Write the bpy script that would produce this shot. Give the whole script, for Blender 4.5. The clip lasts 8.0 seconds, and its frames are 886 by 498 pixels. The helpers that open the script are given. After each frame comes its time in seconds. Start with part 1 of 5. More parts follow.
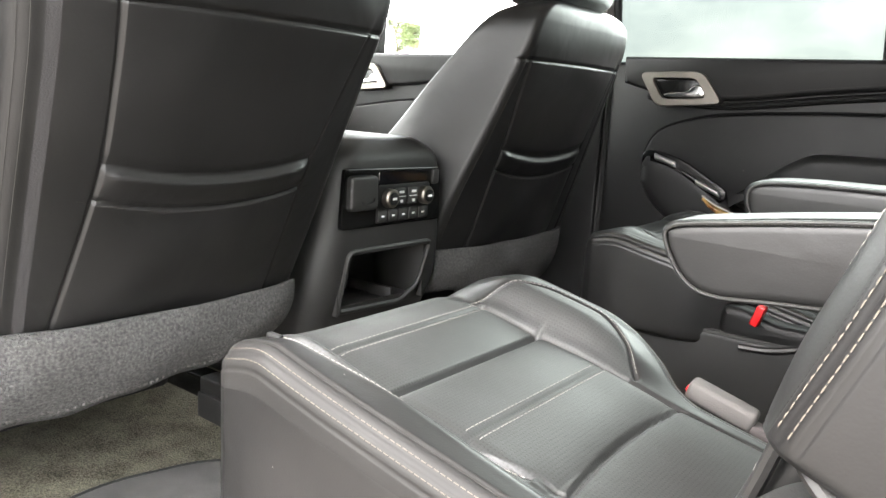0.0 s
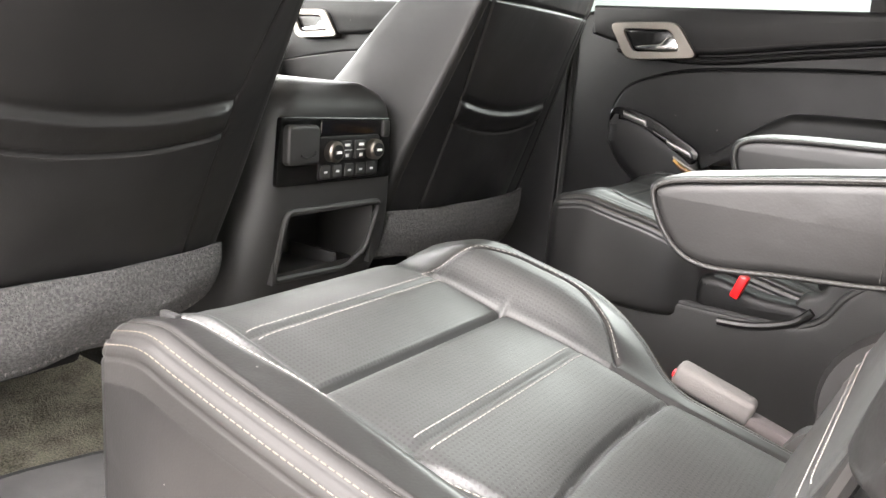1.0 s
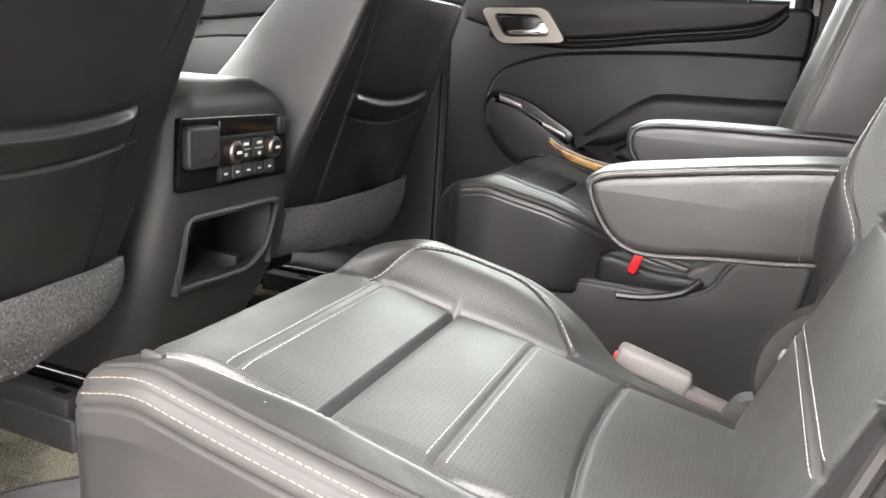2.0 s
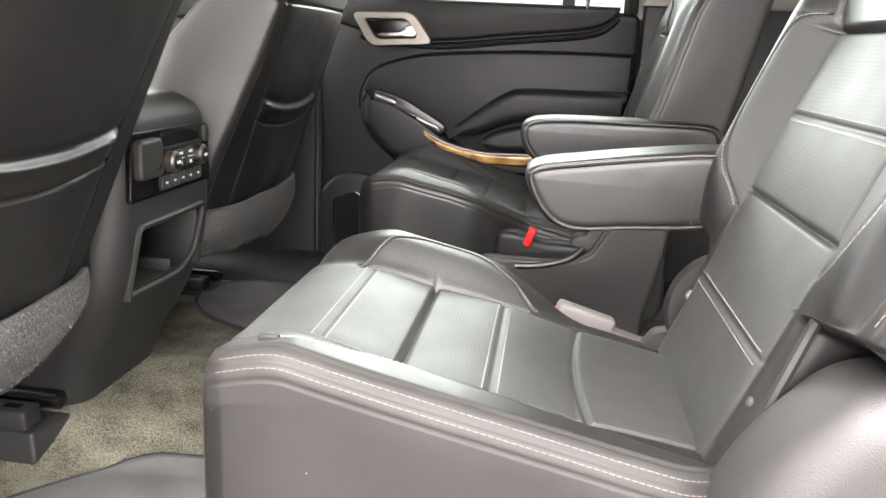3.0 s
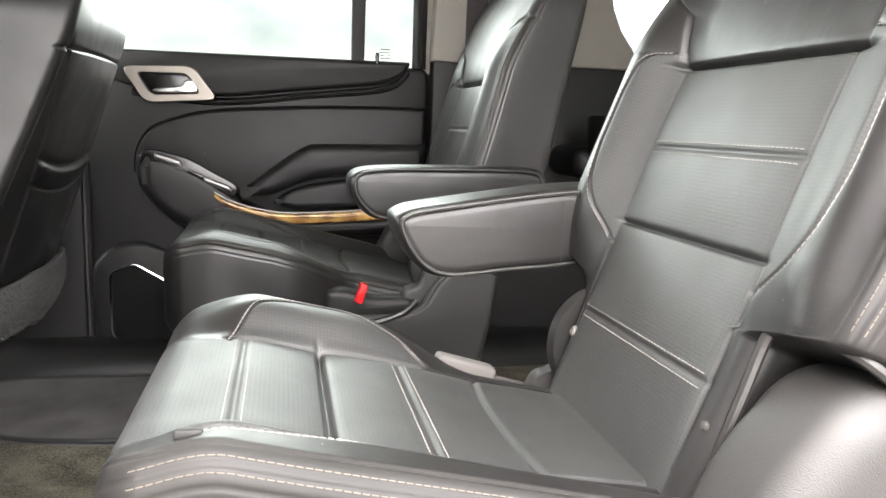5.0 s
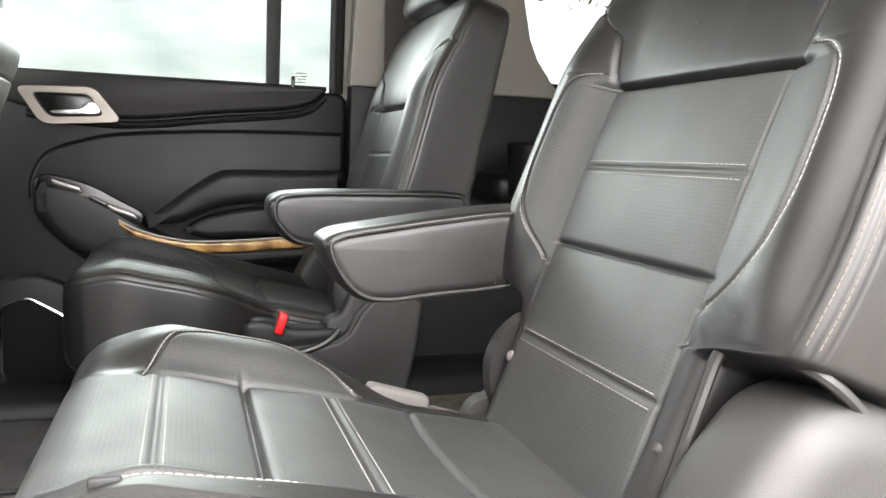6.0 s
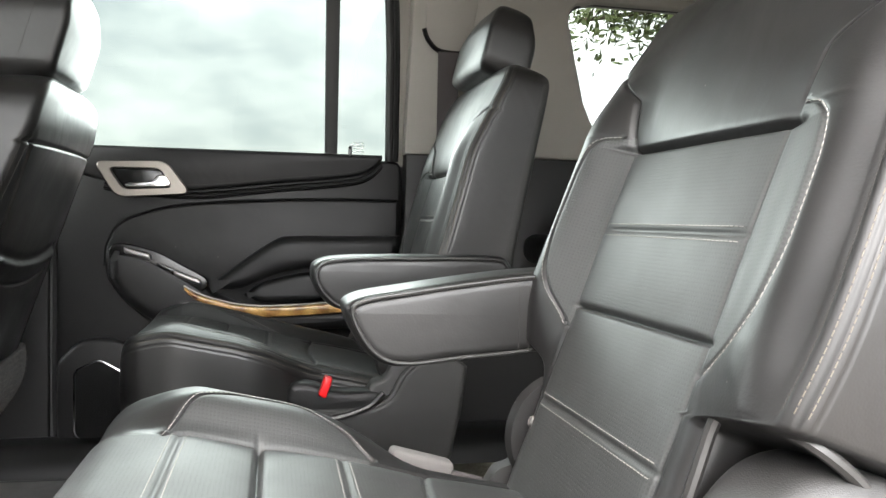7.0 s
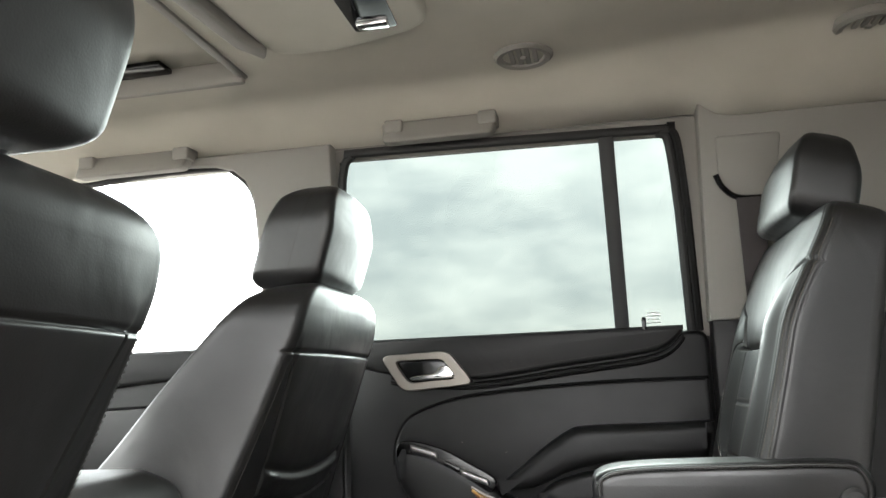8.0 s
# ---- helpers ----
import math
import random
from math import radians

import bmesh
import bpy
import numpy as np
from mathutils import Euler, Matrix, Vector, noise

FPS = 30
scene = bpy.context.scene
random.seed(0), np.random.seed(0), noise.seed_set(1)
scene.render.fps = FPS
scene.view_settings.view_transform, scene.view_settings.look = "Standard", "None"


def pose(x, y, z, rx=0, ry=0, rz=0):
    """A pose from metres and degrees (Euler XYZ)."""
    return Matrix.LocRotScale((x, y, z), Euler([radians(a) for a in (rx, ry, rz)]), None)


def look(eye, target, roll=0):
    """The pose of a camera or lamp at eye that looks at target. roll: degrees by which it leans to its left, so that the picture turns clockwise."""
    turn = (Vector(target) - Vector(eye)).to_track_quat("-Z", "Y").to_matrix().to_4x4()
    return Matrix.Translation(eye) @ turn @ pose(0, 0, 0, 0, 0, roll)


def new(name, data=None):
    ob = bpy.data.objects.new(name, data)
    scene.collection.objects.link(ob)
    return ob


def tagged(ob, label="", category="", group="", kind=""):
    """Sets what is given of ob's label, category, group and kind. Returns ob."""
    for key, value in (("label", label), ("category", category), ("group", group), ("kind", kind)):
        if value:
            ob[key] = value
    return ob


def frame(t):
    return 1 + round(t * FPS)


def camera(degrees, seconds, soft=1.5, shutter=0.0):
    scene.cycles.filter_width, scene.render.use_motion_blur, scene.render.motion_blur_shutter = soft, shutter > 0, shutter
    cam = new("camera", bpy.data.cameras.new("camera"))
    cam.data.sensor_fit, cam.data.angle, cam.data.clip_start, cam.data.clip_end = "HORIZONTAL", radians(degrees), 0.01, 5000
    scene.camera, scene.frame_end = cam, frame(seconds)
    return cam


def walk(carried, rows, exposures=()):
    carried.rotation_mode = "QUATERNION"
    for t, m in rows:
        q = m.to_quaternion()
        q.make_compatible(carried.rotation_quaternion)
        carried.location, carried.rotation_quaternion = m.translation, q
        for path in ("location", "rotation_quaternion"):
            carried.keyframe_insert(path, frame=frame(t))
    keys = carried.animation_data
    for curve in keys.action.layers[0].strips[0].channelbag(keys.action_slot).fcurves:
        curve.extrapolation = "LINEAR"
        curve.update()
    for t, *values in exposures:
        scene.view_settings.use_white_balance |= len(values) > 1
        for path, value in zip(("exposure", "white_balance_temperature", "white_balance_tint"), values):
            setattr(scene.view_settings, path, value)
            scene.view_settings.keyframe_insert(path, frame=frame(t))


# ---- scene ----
cam = camera(60.4, 8.0)
PATH = [
    (0, (0.136, -1.049, 0.534), (-1.051, 0.513, 0.147), 3.3),
    (0.5, (0.083, -0.973, 0.514), (-1.059, 0.612, 0.076), 4.3),
    (1, (0.059, -0.934, 0.502), (-1.018, 0.685, 0.032), 4.6),
    (1.5, (0.026, -0.933, 0.505), (-0.908, 0.767, 0.019), 4.3),
    (3, (-0.162, -1.174, 0.551), (-0.405, 0.744, 0.039), 2.8),
    (3.5, (-0.200, -1.211, 0.547), (-0.306, 0.724, 0.054), 2.8),
    (4, (-0.228, -1.200, 0.536), (-0.204, 0.749, 0.088), 2.5),
    (4.5, (-0.273, -1.148, 0.529), (-0.048, 0.802, 0.149), 2.2),
    (5, (-0.311, -1.100, 0.516), (0.100, 0.831, 0.194), 1.8),
    (6.5, (-0.327, -1.059, 0.501), (0.340, 0.819, 0.328), 1.9),
    (7, (-0.260, -1.091, 0.506), (0.167, 0.862, 0.431), 1.1),
    (7.5, (-0.202, -1.071, 0.523), (-0.150, 0.926, 0.624), -0.3),
    (8, (-0.180, -0.895, 0.555), (-0.568, 1.035, 0.909), -2.2),
]
walk(cam, [(t, look(eye, target, roll)) for t, eye, target, roll in PATH],
     [(t, stops, kelvin, tint) for t, stops, kelvin, tint in ((0, 3.12, 6550, 13), (0.5, 3.32, 6600, 15), (1, 3.4, 6700, 17), (1.5, 3.43, 6700, 17), (3, 3.42, 6700, 17), (4, 3.38, 6650, 16), (5, 3.3, 6650, 16), (6.5, 3.05, 6500, 14), (7.5, 2.85, 6450, 12), (8, 2.75, 6450, 12))])

# ---- world, sun, exposure ----
from mathutils.geometry import tessellate_polygon

W = bpy.data.worlds.new("world")
scene.world = W
W.use_nodes = True
wn, wl = W.node_tree.nodes, W.node_tree.links
bg = wn["Background"]
sky = wn.new("ShaderNodeTexSky")
sky.sky_type = "NISHITA"
sky.sun_disc = False
sky.sun_elevation, sky.sun_rotation = radians(48), radians(211)
sky.air_density, sky.dust_density = 1.0, 4.0
tc = wn.new("ShaderNodeTexCoord")
mp = wn.new("ShaderNodeMapping")
mp.inputs["Scale"].default_value = (1.0, 1.0, 2.4)
cl = wn.new("ShaderNodeTexNoise")
cl.inputs["Scale"].default_value, cl.inputs["Detail"].default_value = 5.0, 8.0
cl.inputs["Roughness"].default_value = 0.58
cr = wn.new("ShaderNodeValToRGB")
cr.color_ramp.elements[0].position, cr.color_ramp.elements[0].color = 0.38, (5.5, 5.75, 5.72, 1)
cr.color_ramp.elements[1].position, cr.color_ramp.elements[1].color = 0.62, (8.9, 8.9, 8.5, 1)
mx = wn.new("ShaderNodeMix")
mx.data_type = "RGBA"
mx.inputs["Factor"].default_value = 0.88
wl.new(tc.outputs["Generated"], mp.inputs["Vector"])
wl.new(mp.outputs["Vector"], cl.inputs["Vector"])
wl.new(cl.outputs["Fac"], cr.inputs["Fac"])
wl.new(sky.outputs["Color"], mx.inputs["A"])
wl.new(cr.outputs["Color"], mx.inputs["B"])
wz = wn.new("ShaderNodeSeparateXYZ")
wr = wn.new("ShaderNodeMapRange")
wr.inputs["From Min"].default_value, wr.inputs["From Max"].default_value = 0.0, 1.0
wr.inputs["To Min"].default_value, wr.inputs["To Max"].default_value = 0.8, 1.5
wv = wn.new("ShaderNodeVectorMath")
wv.operation = "SCALE"
wl.new(tc.outputs["Generated"], wz.inputs["Vector"])
wl.new(wz.outputs["Z"], wr.inputs["Value"])
wl.new(mx.outputs["Result"], wv.inputs[0])
wl.new(wr.outputs["Result"], wv.inputs["Scale"])
wl.new(wv.outputs["Vector"], bg.inputs["Color"])
bg.inputs["Strength"].default_value = 0.31
sun = new("sun", bpy.data.lights.new("sun", "SUN"))
sun.data.energy, sun.data.angle, sun.data.color = 0.9, radians(50), (1.0, 0.96, 0.92)
sun.matrix_world = look((-1.2, -2.0, 2.6), (0, 0, 0))
# daylight that the tinted panes pass into the cabin
for x, y, z, wide, high, power in ((-0.36, 0.735, 0.865, 0.70, 0.36, 0.52),):
    win = new("window_daylight", bpy.data.lights.new("window_daylight", "AREA"))
    win.data.shape, win.data.size, win.data.size_y = "RECTANGLE", wide, high
    win.data.energy, win.data.color, win.data.spread = power, (0.88, 1.0, 0.94), radians(92)
    win.matrix_world = look((x, y, z), (x, 0.0, z - 0.2))


# ---- materials ----
def mat(name, color, rough=0.5, metal=0.0, spec=0.5):
    m = bpy.data.materials.new(name)
    m.use_nodes = True
    b = m.node_tree.nodes["Principled BSDF"]
    b.inputs["Base Color"].default_value = (*color, 1)
    b.inputs["Roughness"].default_value = rough
    b.inputs["Metallic"].default_value = metal
    b.inputs["Specular IOR Level"].default_value = spec
    return m


def nodes(m):
    return m.node_tree.nodes, m.node_tree.links, m.node_tree.nodes["Principled BSDF"]


def noise_tex(n, l, scale, detail=4.0, coord="Object"):
    c = n.new("ShaderNodeTexCoord")
    t = n.new("ShaderNodeTexNoise")
    t.inputs["Scale"].default_value, t.inputs["Detail"].default_value = scale, detail
    l.new(c.outputs[coord], t.inputs["Vector"])
    return t


def vary(m, scale, dark, light, lo=0.35, hi=0.65):
    """Colour varied between two tones by soft noise."""
    n, l, b = nodes(m)
    t = noise_tex(n, l, scale)
    r = n.new("ShaderNodeValToRGB")
    r.color_ramp.elements[0].position, r.color_ramp.elements[0].color = lo, (*dark, 1)
    r.color_ramp.elements[1].position, r.color_ramp.elements[1].color = hi, (*light, 1)
    l.new(t.outputs["Fac"], r.inputs["Fac"])
    l.new(r.outputs["Color"], b.inputs["Base Color"])
    return r


def rough_vary(m, scale, lo, hi):
    n, l, b = nodes(m)
    t = noise_tex(n, l, scale)
    r = n.new("ShaderNodeMapRange")
    r.inputs["From Min"].default_value, r.inputs["From Max"].default_value = 0.3, 0.7
    r.inputs["To Min"].default_value, r.inputs["To Max"].default_value = lo, hi
    l.new(t.outputs["Fac"], r.inputs["Value"])
    l.new(r.outputs["Result"], b.inputs["Roughness"])


def grain(m, scale, depth, kind="voronoi", extra=None):
    """Fine relief; extra: a height socket added on top."""
    n, l, b = nodes(m)
    c = n.new("ShaderNodeTexCoord")
    if kind == "voronoi":
        t = n.new("ShaderNodeTexVoronoi")
        t.feature = "SMOOTH_F1"
        t.inputs["Scale"].default_value = scale
        out = t.outputs["Distance"]
    else:
        t = n.new("ShaderNodeTexNoise")
        t.inputs["Scale"].default_value, t.inputs["Detail"].default_value = scale, 5.0
        out = t.outputs["Fac"]
    l.new(c.outputs["Object"], t.inputs["Vector"])
    bp = n.new("ShaderNodeBump")
    bp.inputs["Strength"].default_value = 1.0
    bp.inputs["Distance"].default_value = depth
    l.new(out, bp.inputs["Height"])
    if extra is not None:
        b2 = n.new("ShaderNodeBump")
        b2.inputs["Distance"].default_value = extra[1]
        l.new(extra[0], b2.inputs["Height"])
        l.new(bp.outputs["Normal"], b2.inputs["Normal"])
        bp = b2
    l.new(bp.outputs["Normal"], b.inputs["Normal"])


def wrinkle(m, scale):
    """A height socket of broad creases."""
    n, l, b = nodes(m)
    c = n.new("ShaderNodeTexCoord")
    t = n.new("ShaderNodeTexNoise")
    t.inputs["Scale"].default_value, t.inputs["Detail"].default_value = scale, 3.0
    t.inputs["Distortion"].default_value = 0.6
    l.new(c.outputs["Object"], t.inputs["Vector"])
    return t.outputs["Fac"]


def leather(name, dark, light, r0, r1, spec=0.8):
    m = mat(name, dark, 0.42, 0, spec)
    vary(m, 9, dark, light)
    rough_vary(m, 14, r0, r1)
    grain(m, 520, 0.00007, "voronoi", (wrinkle(m, 7), 0.003))
    # sparse lint
    n, l, b = nodes(m)
    ramp = b.inputs["Base Color"].links[0].from_socket
    c = n.new("ShaderNodeTexCoord")
    v = n.new("ShaderNodeTexVoronoi")
    v.inputs["Scale"].default_value = 24
    q = n.new("ShaderNodeMath")
    q.operation = "LESS_THAN"
    q.inputs[1].default_value = 0.019
    x = n.new("ShaderNodeMix")
    x.data_type = "RGBA"
    x.inputs["B"].default_value = (0.16, 0.15, 0.14, 1)
    l.new(c.outputs["Object"], v.inputs["Vector"])
    l.new(v.outputs["Distance"], q.inputs[0])
    l.new(q.outputs["Value"], x.inputs["Factor"])
    l.new(ramp, x.inputs["A"])
    l.new(x.outputs["Result"], b.inputs["Base Color"])
    return m


LEATHER = leather("black_leather", (0.0062, 0.006, 0.006), (0.0092, 0.0088, 0.0087), 0.36, 0.46, 0.44)
LEATHER_RIM = leather("matte_edge_leather", (0.0095, 0.0090, 0.0086), (0.014, 0.0133, 0.0127), 0.55, 0.64, 0.32)
DOOR_SKIN = leather("door_vinyl", (0.007, 0.0069, 0.007), (0.010, 0.0098, 0.0099), 0.42, 0.50, 0.20)


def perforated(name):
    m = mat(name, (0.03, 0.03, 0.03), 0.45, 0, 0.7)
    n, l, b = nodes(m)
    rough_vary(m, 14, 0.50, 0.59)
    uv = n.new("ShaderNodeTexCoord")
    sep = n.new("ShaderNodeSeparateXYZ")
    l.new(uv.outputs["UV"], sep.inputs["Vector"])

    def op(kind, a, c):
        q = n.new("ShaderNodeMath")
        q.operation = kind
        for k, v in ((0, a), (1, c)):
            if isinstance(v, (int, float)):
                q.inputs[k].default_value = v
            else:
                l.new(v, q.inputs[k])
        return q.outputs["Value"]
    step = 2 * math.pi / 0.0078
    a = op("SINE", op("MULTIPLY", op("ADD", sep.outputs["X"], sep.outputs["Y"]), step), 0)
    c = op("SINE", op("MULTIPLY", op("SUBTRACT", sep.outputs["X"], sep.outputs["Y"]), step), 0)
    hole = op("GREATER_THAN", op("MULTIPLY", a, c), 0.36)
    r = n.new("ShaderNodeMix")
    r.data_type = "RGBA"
    # lighter, greener than the plain leather: window light on the inserts put into colour
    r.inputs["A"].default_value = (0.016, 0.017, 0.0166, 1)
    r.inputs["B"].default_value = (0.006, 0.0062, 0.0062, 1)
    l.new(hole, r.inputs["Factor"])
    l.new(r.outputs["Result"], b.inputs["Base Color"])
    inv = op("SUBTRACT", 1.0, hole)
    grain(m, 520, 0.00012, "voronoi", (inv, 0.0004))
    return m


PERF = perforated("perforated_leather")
PLASTIC = mat("black_plastic", (0.012, 0.0116, 0.0113), 0.42, 0, 0.5)
grain(PLASTIC, 900, 0.00022)
rough_vary(PLASTIC, 6, 0.52, 0.62)
DARKPLASTIC = mat("dark_trim_plastic", (0.006, 0.0059, 0.006), 0.46, 0, 0.27)
grain(DARKPLASTIC, 600, 0.0003)
GLOSS = mat("gloss_black", (0.004, 0.004, 0.004), 0.22, 0, 0.4)
RUBBER = mat("black_rubber", (0.01, 0.01, 0.01), 0.6)
grain(RUBBER, 300, 0.0002, "noise")
CHROME = mat("chrome", (0.75, 0.76, 0.77), 0.12, 1.0)
NICKEL = mat("brushed_nickel", (0.19, 0.175, 0.155), 0.42, 1.0)
grain(NICKEL, 900, 0.0001, "noise")
THREAD = mat("pale_thread", (0.20, 0.193, 0.18), 0.9, 0, 0.2)
THREAD_WORN = mat("worn_thread", (0.085, 0.075, 0.063), 0.9, 0, 0.2)
PIPING = mat("leather_piping", (0.012, 0.0115, 0.011), 0.45)
RED = mat("red_plastic", (0.55, 0.01, 0.012), 0.35)
GREYWEB = mat("grey_webbing", (0.07, 0.065, 0.062), 0.75)
grain(GREYWEB, 500, 0.0004, "noise")
BELTWEB = mat("brown_webbing", (0.04, 0.034, 0.034), 0.85)
grain(BELTWEB, 500, 0.0004, "noise")
ZIPTAPE = mat("zip_tape", (0.017, 0.0155, 0.016), 0.8)
grain(ZIPTAPE, 500, 0.0004, "noise")
FELT = mat("grey_carpet_felt", (0.1, 0.1, 0.1), 0.95)
vary(FELT, 260, (0.028, 0.028, 0.028), (0.080, 0.078, 0.076), 0.34, 0.68)
grain(FELT, 420, 0.006, "noise")
def pile(name, dark, light, broad, fine_scale, depth):
    """Cut pile: broad wear and single tufts."""
    m = mat(name, dark, 0.95, 0, 0.15)
    n, l, b = nodes(m)
    a, c = noise_tex(n, l, broad, 5.0), noise_tex(n, l, fine_scale, 3.0)
    mix = n.new("ShaderNodeMath")
    mix.operation = "MULTIPLY_ADD"
    mix.inputs[1].default_value = 0.45
    half = n.new("ShaderNodeMath")
    half.operation = "MULTIPLY"
    half.inputs[1].default_value = 0.55
    l.new(c.outputs["Fac"], half.inputs[0])
    l.new(a.outputs["Fac"], mix.inputs[0])
    l.new(half.outputs["Value"], mix.inputs[2])
    r = n.new("ShaderNodeValToRGB")
    r.color_ramp.elements[0].position, r.color_ramp.elements[0].color = 0.36, (*dark, 1)
    r.color_ramp.elements[1].position, r.color_ramp.elements[1].color = 0.64, (*light, 1)
    l.new(mix.outputs["Value"], r.inputs["Fac"])
    l.new(r.outputs["Color"], b.inputs["Base Color"])
    grain(m, fine_scale, depth, "noise")
    return m


CARPET = pile("floor_carpet", (0.045, 0.042, 0.031), (0.23, 0.215, 0.165), 16, 330, 0.010)
MATTING = mat("grey_floor_mat", (0.06, 0.058, 0.056), 0.9)
vary(MATTING, 12, (0.06, 0.057, 0.056), (0.092, 0.088, 0.086))
grain(MATTING, 700, 0.0015, "noise")
HEADLINER = mat("headliner_cloth", (0.5, 0.475, 0.41), 0.95)
vary(HEADLINER, 5, (0.40, 0.376, 0.32), (0.45, 0.423, 0.362))
grain(HEADLINER, 900, 0.0004, "noise")
PALE = mat("pale_trim", (0.21, 0.198, 0.18), 0.65)
grain(PALE, 700, 0.0002)
WOOD = mat("burl_wood", (0.3, 0.15, 0.05), 0.16)
_w = vary(WOOD, 30, (0.12, 0.05, 0.014), (0.5, 0.3, 0.1), 0.3, 0.72)
# near-black colour stands in for shade in the door grooves and track slot
RECESS_SHADE = mat("recess_shade", (0.003, 0.003, 0.003), 0.9, 0, 0.1)
SILVER = mat("silver_plastic", (0.22, 0.216, 0.21), 0.40, 0.9)
MIRROR = mat("mirror_glass", (0.9, 0.9, 0.9), 0.02, 1.0)
REDPAINT = mat("red_paint", (0.32, 0.012, 0.012), 0.2)
PRINT = mat("pale_print", (0.6, 0.6, 0.6), 0.6)
SCREEN = mat("dark_display", (0.004, 0.004, 0.005), 0.08)


def glass(name, color):
    m = bpy.data.materials.new(name)
    m.use_nodes = True
    n, l = m.node_tree.nodes, m.node_tree.links
    n.remove(n["Principled BSDF"])
    tr = n.new("ShaderNodeBsdfTransparent")
    tr.inputs["Color"].default_value = (*color, 1)
    gl = n.new("ShaderNodeBsdfGlossy")
    gl.inputs["Roughness"].default_value = 0.02
    fr = n.new("ShaderNodeFresnel")
    fr.inputs["IOR"].default_value = 1.15
    ms = n.new("ShaderNodeMixShader")
    l.new(fr.outputs["Fac"], ms.inputs["Fac"])
    l.new(tr.outputs["BSDF"], ms.inputs[1])
    l.new(gl.outputs["BSDF"], ms.inputs[2])
    l.new(ms.outputs["Shader"], n["Material Output"].inputs["Surface"])
    return m


TINT = glass("privacy_glass", (0.056, 0.0645, 0.060))
TINT_PALE = glass("quarter_glass", (0.105, 0.114, 0.108))
CLEAR = glass("clear_glass", (0.93, 0.97, 0.95))


# ---- builders ----
def thing(name, base, label, category, group="", kind=""):
    ob = new(name)
    ob.location = base
    ob.empty_display_size = 0.05
    bpy.context.view_layer.update()
    return tagged(ob, label, category, group, kind)


def base_of(ob):
    v = Vector(ob.location)
    while ob.parent:
        ob = ob.parent
        v += Vector(ob.location)
    return v


def part(name, geo, material, parent=None, label="", smooth=True):
    """One mesh object from (points, faces) or (points, faces, uvs) in world places, under its thing."""
    pts, faces = geo[0], geo[1]
    b = base_of(parent) if parent else Vector((0, 0, 0))
    me = bpy.data.meshes.new(name)
    me.from_pydata([Vector(p) - b for p in pts], [], faces)
    me.materials.append(material)
    if len(geo) > 2 and geo[2] is not None:
        uv = me.uv_layers.new(name="UVMap")
        idx = np.empty(len(me.loops), dtype=np.int32)
        me.loops.foreach_get("vertex_index", idx)
        uv.data.foreach_set("uv", np.asarray(geo[2], dtype=np.float32)[idx].ravel())
    if smooth:
        me.polygons.foreach_set("use_smooth", [True] * len(me.polygons))
    me.update()
    if len(geo) > 3:
        me.normals_split_custom_set_from_vertices(geo[3])
    ob = new(name, me)
    if parent:
        ob.parent = parent
    if label:
        ob["label"] = label
    return ob


def bm_geo(bm):
    bmesh.ops.recalc_face_normals(bm, faces=bm.faces)
    bm.verts.ensure_lookup_table()
    bm.verts.index_update()
    out = [v.co.copy() for v in bm.verts], [[v.index for v in f.verts] for f in bm.faces]
    bm.free()
    return out


def smooth_split(ob, degrees=35):
    ob.data.set_sharp_from_angle(angle=radians(degrees))
    return ob


def solid(name, geo, material, parent=None, label="", degrees=35):
    return smooth_split(part(name, geo, material, parent, label), degrees)


def box(x0, x1, y0, y1, z0, z1, r=0.004, seg=2):
    bm = bmesh.new()
    bmesh.ops.create_cube(bm, size=1)
    for v in bm.verts:
        v.co = ((x0 + x1) / 2 + v.co.x * (x1 - x0), (y0 + y1) / 2 + v.co.y * (y1 - y0), (z0 + z1) / 2 + v.co.z * (z1 - z0))
    r = min(r, 0.45 * min(abs(x1 - x0), abs(y1 - y0), abs(z1 - z0)))
    if r > 0:
        bmesh.ops.bevel(bm, geom=bm.edges[:], offset=r, segments=seg, affect="EDGES", profile=0.5)
    return bm_geo(bm)


def moved(geo, m):
    return [m @ Vector(p) for p in geo[0]], geo[1]


def joined(*geos):
    pts, faces = [], []
    for g in geos:
        k = len(pts)
        pts += list(g[0])
        faces += [[i + k for i in f] for f in g[1]]
    return pts, faces


def spline(pts, n=8, closed=False):
    """Catmull-Rom through points of any size."""
    P = [np.array(p, float) for p in pts]
    m = len(P)
    out = []
    for i in range(m if closed else m - 1):
        a, b = P[(i - 1) % m if closed else max(i - 1, 0)], P[i]
        c, d = P[(i + 1) % m], P[(i + 2) % m if closed else min(i + 2, m - 1)]
        for k in range(n):
            t = k / n
            out.append(0.5 * (2 * b + (c - a) * t + (2 * a - 5 * b + 4 * c - d) * t * t + (3 * b - a - 3 * c + d) * t ** 3))
    if not closed:
        out.append(P[-1])
    return out


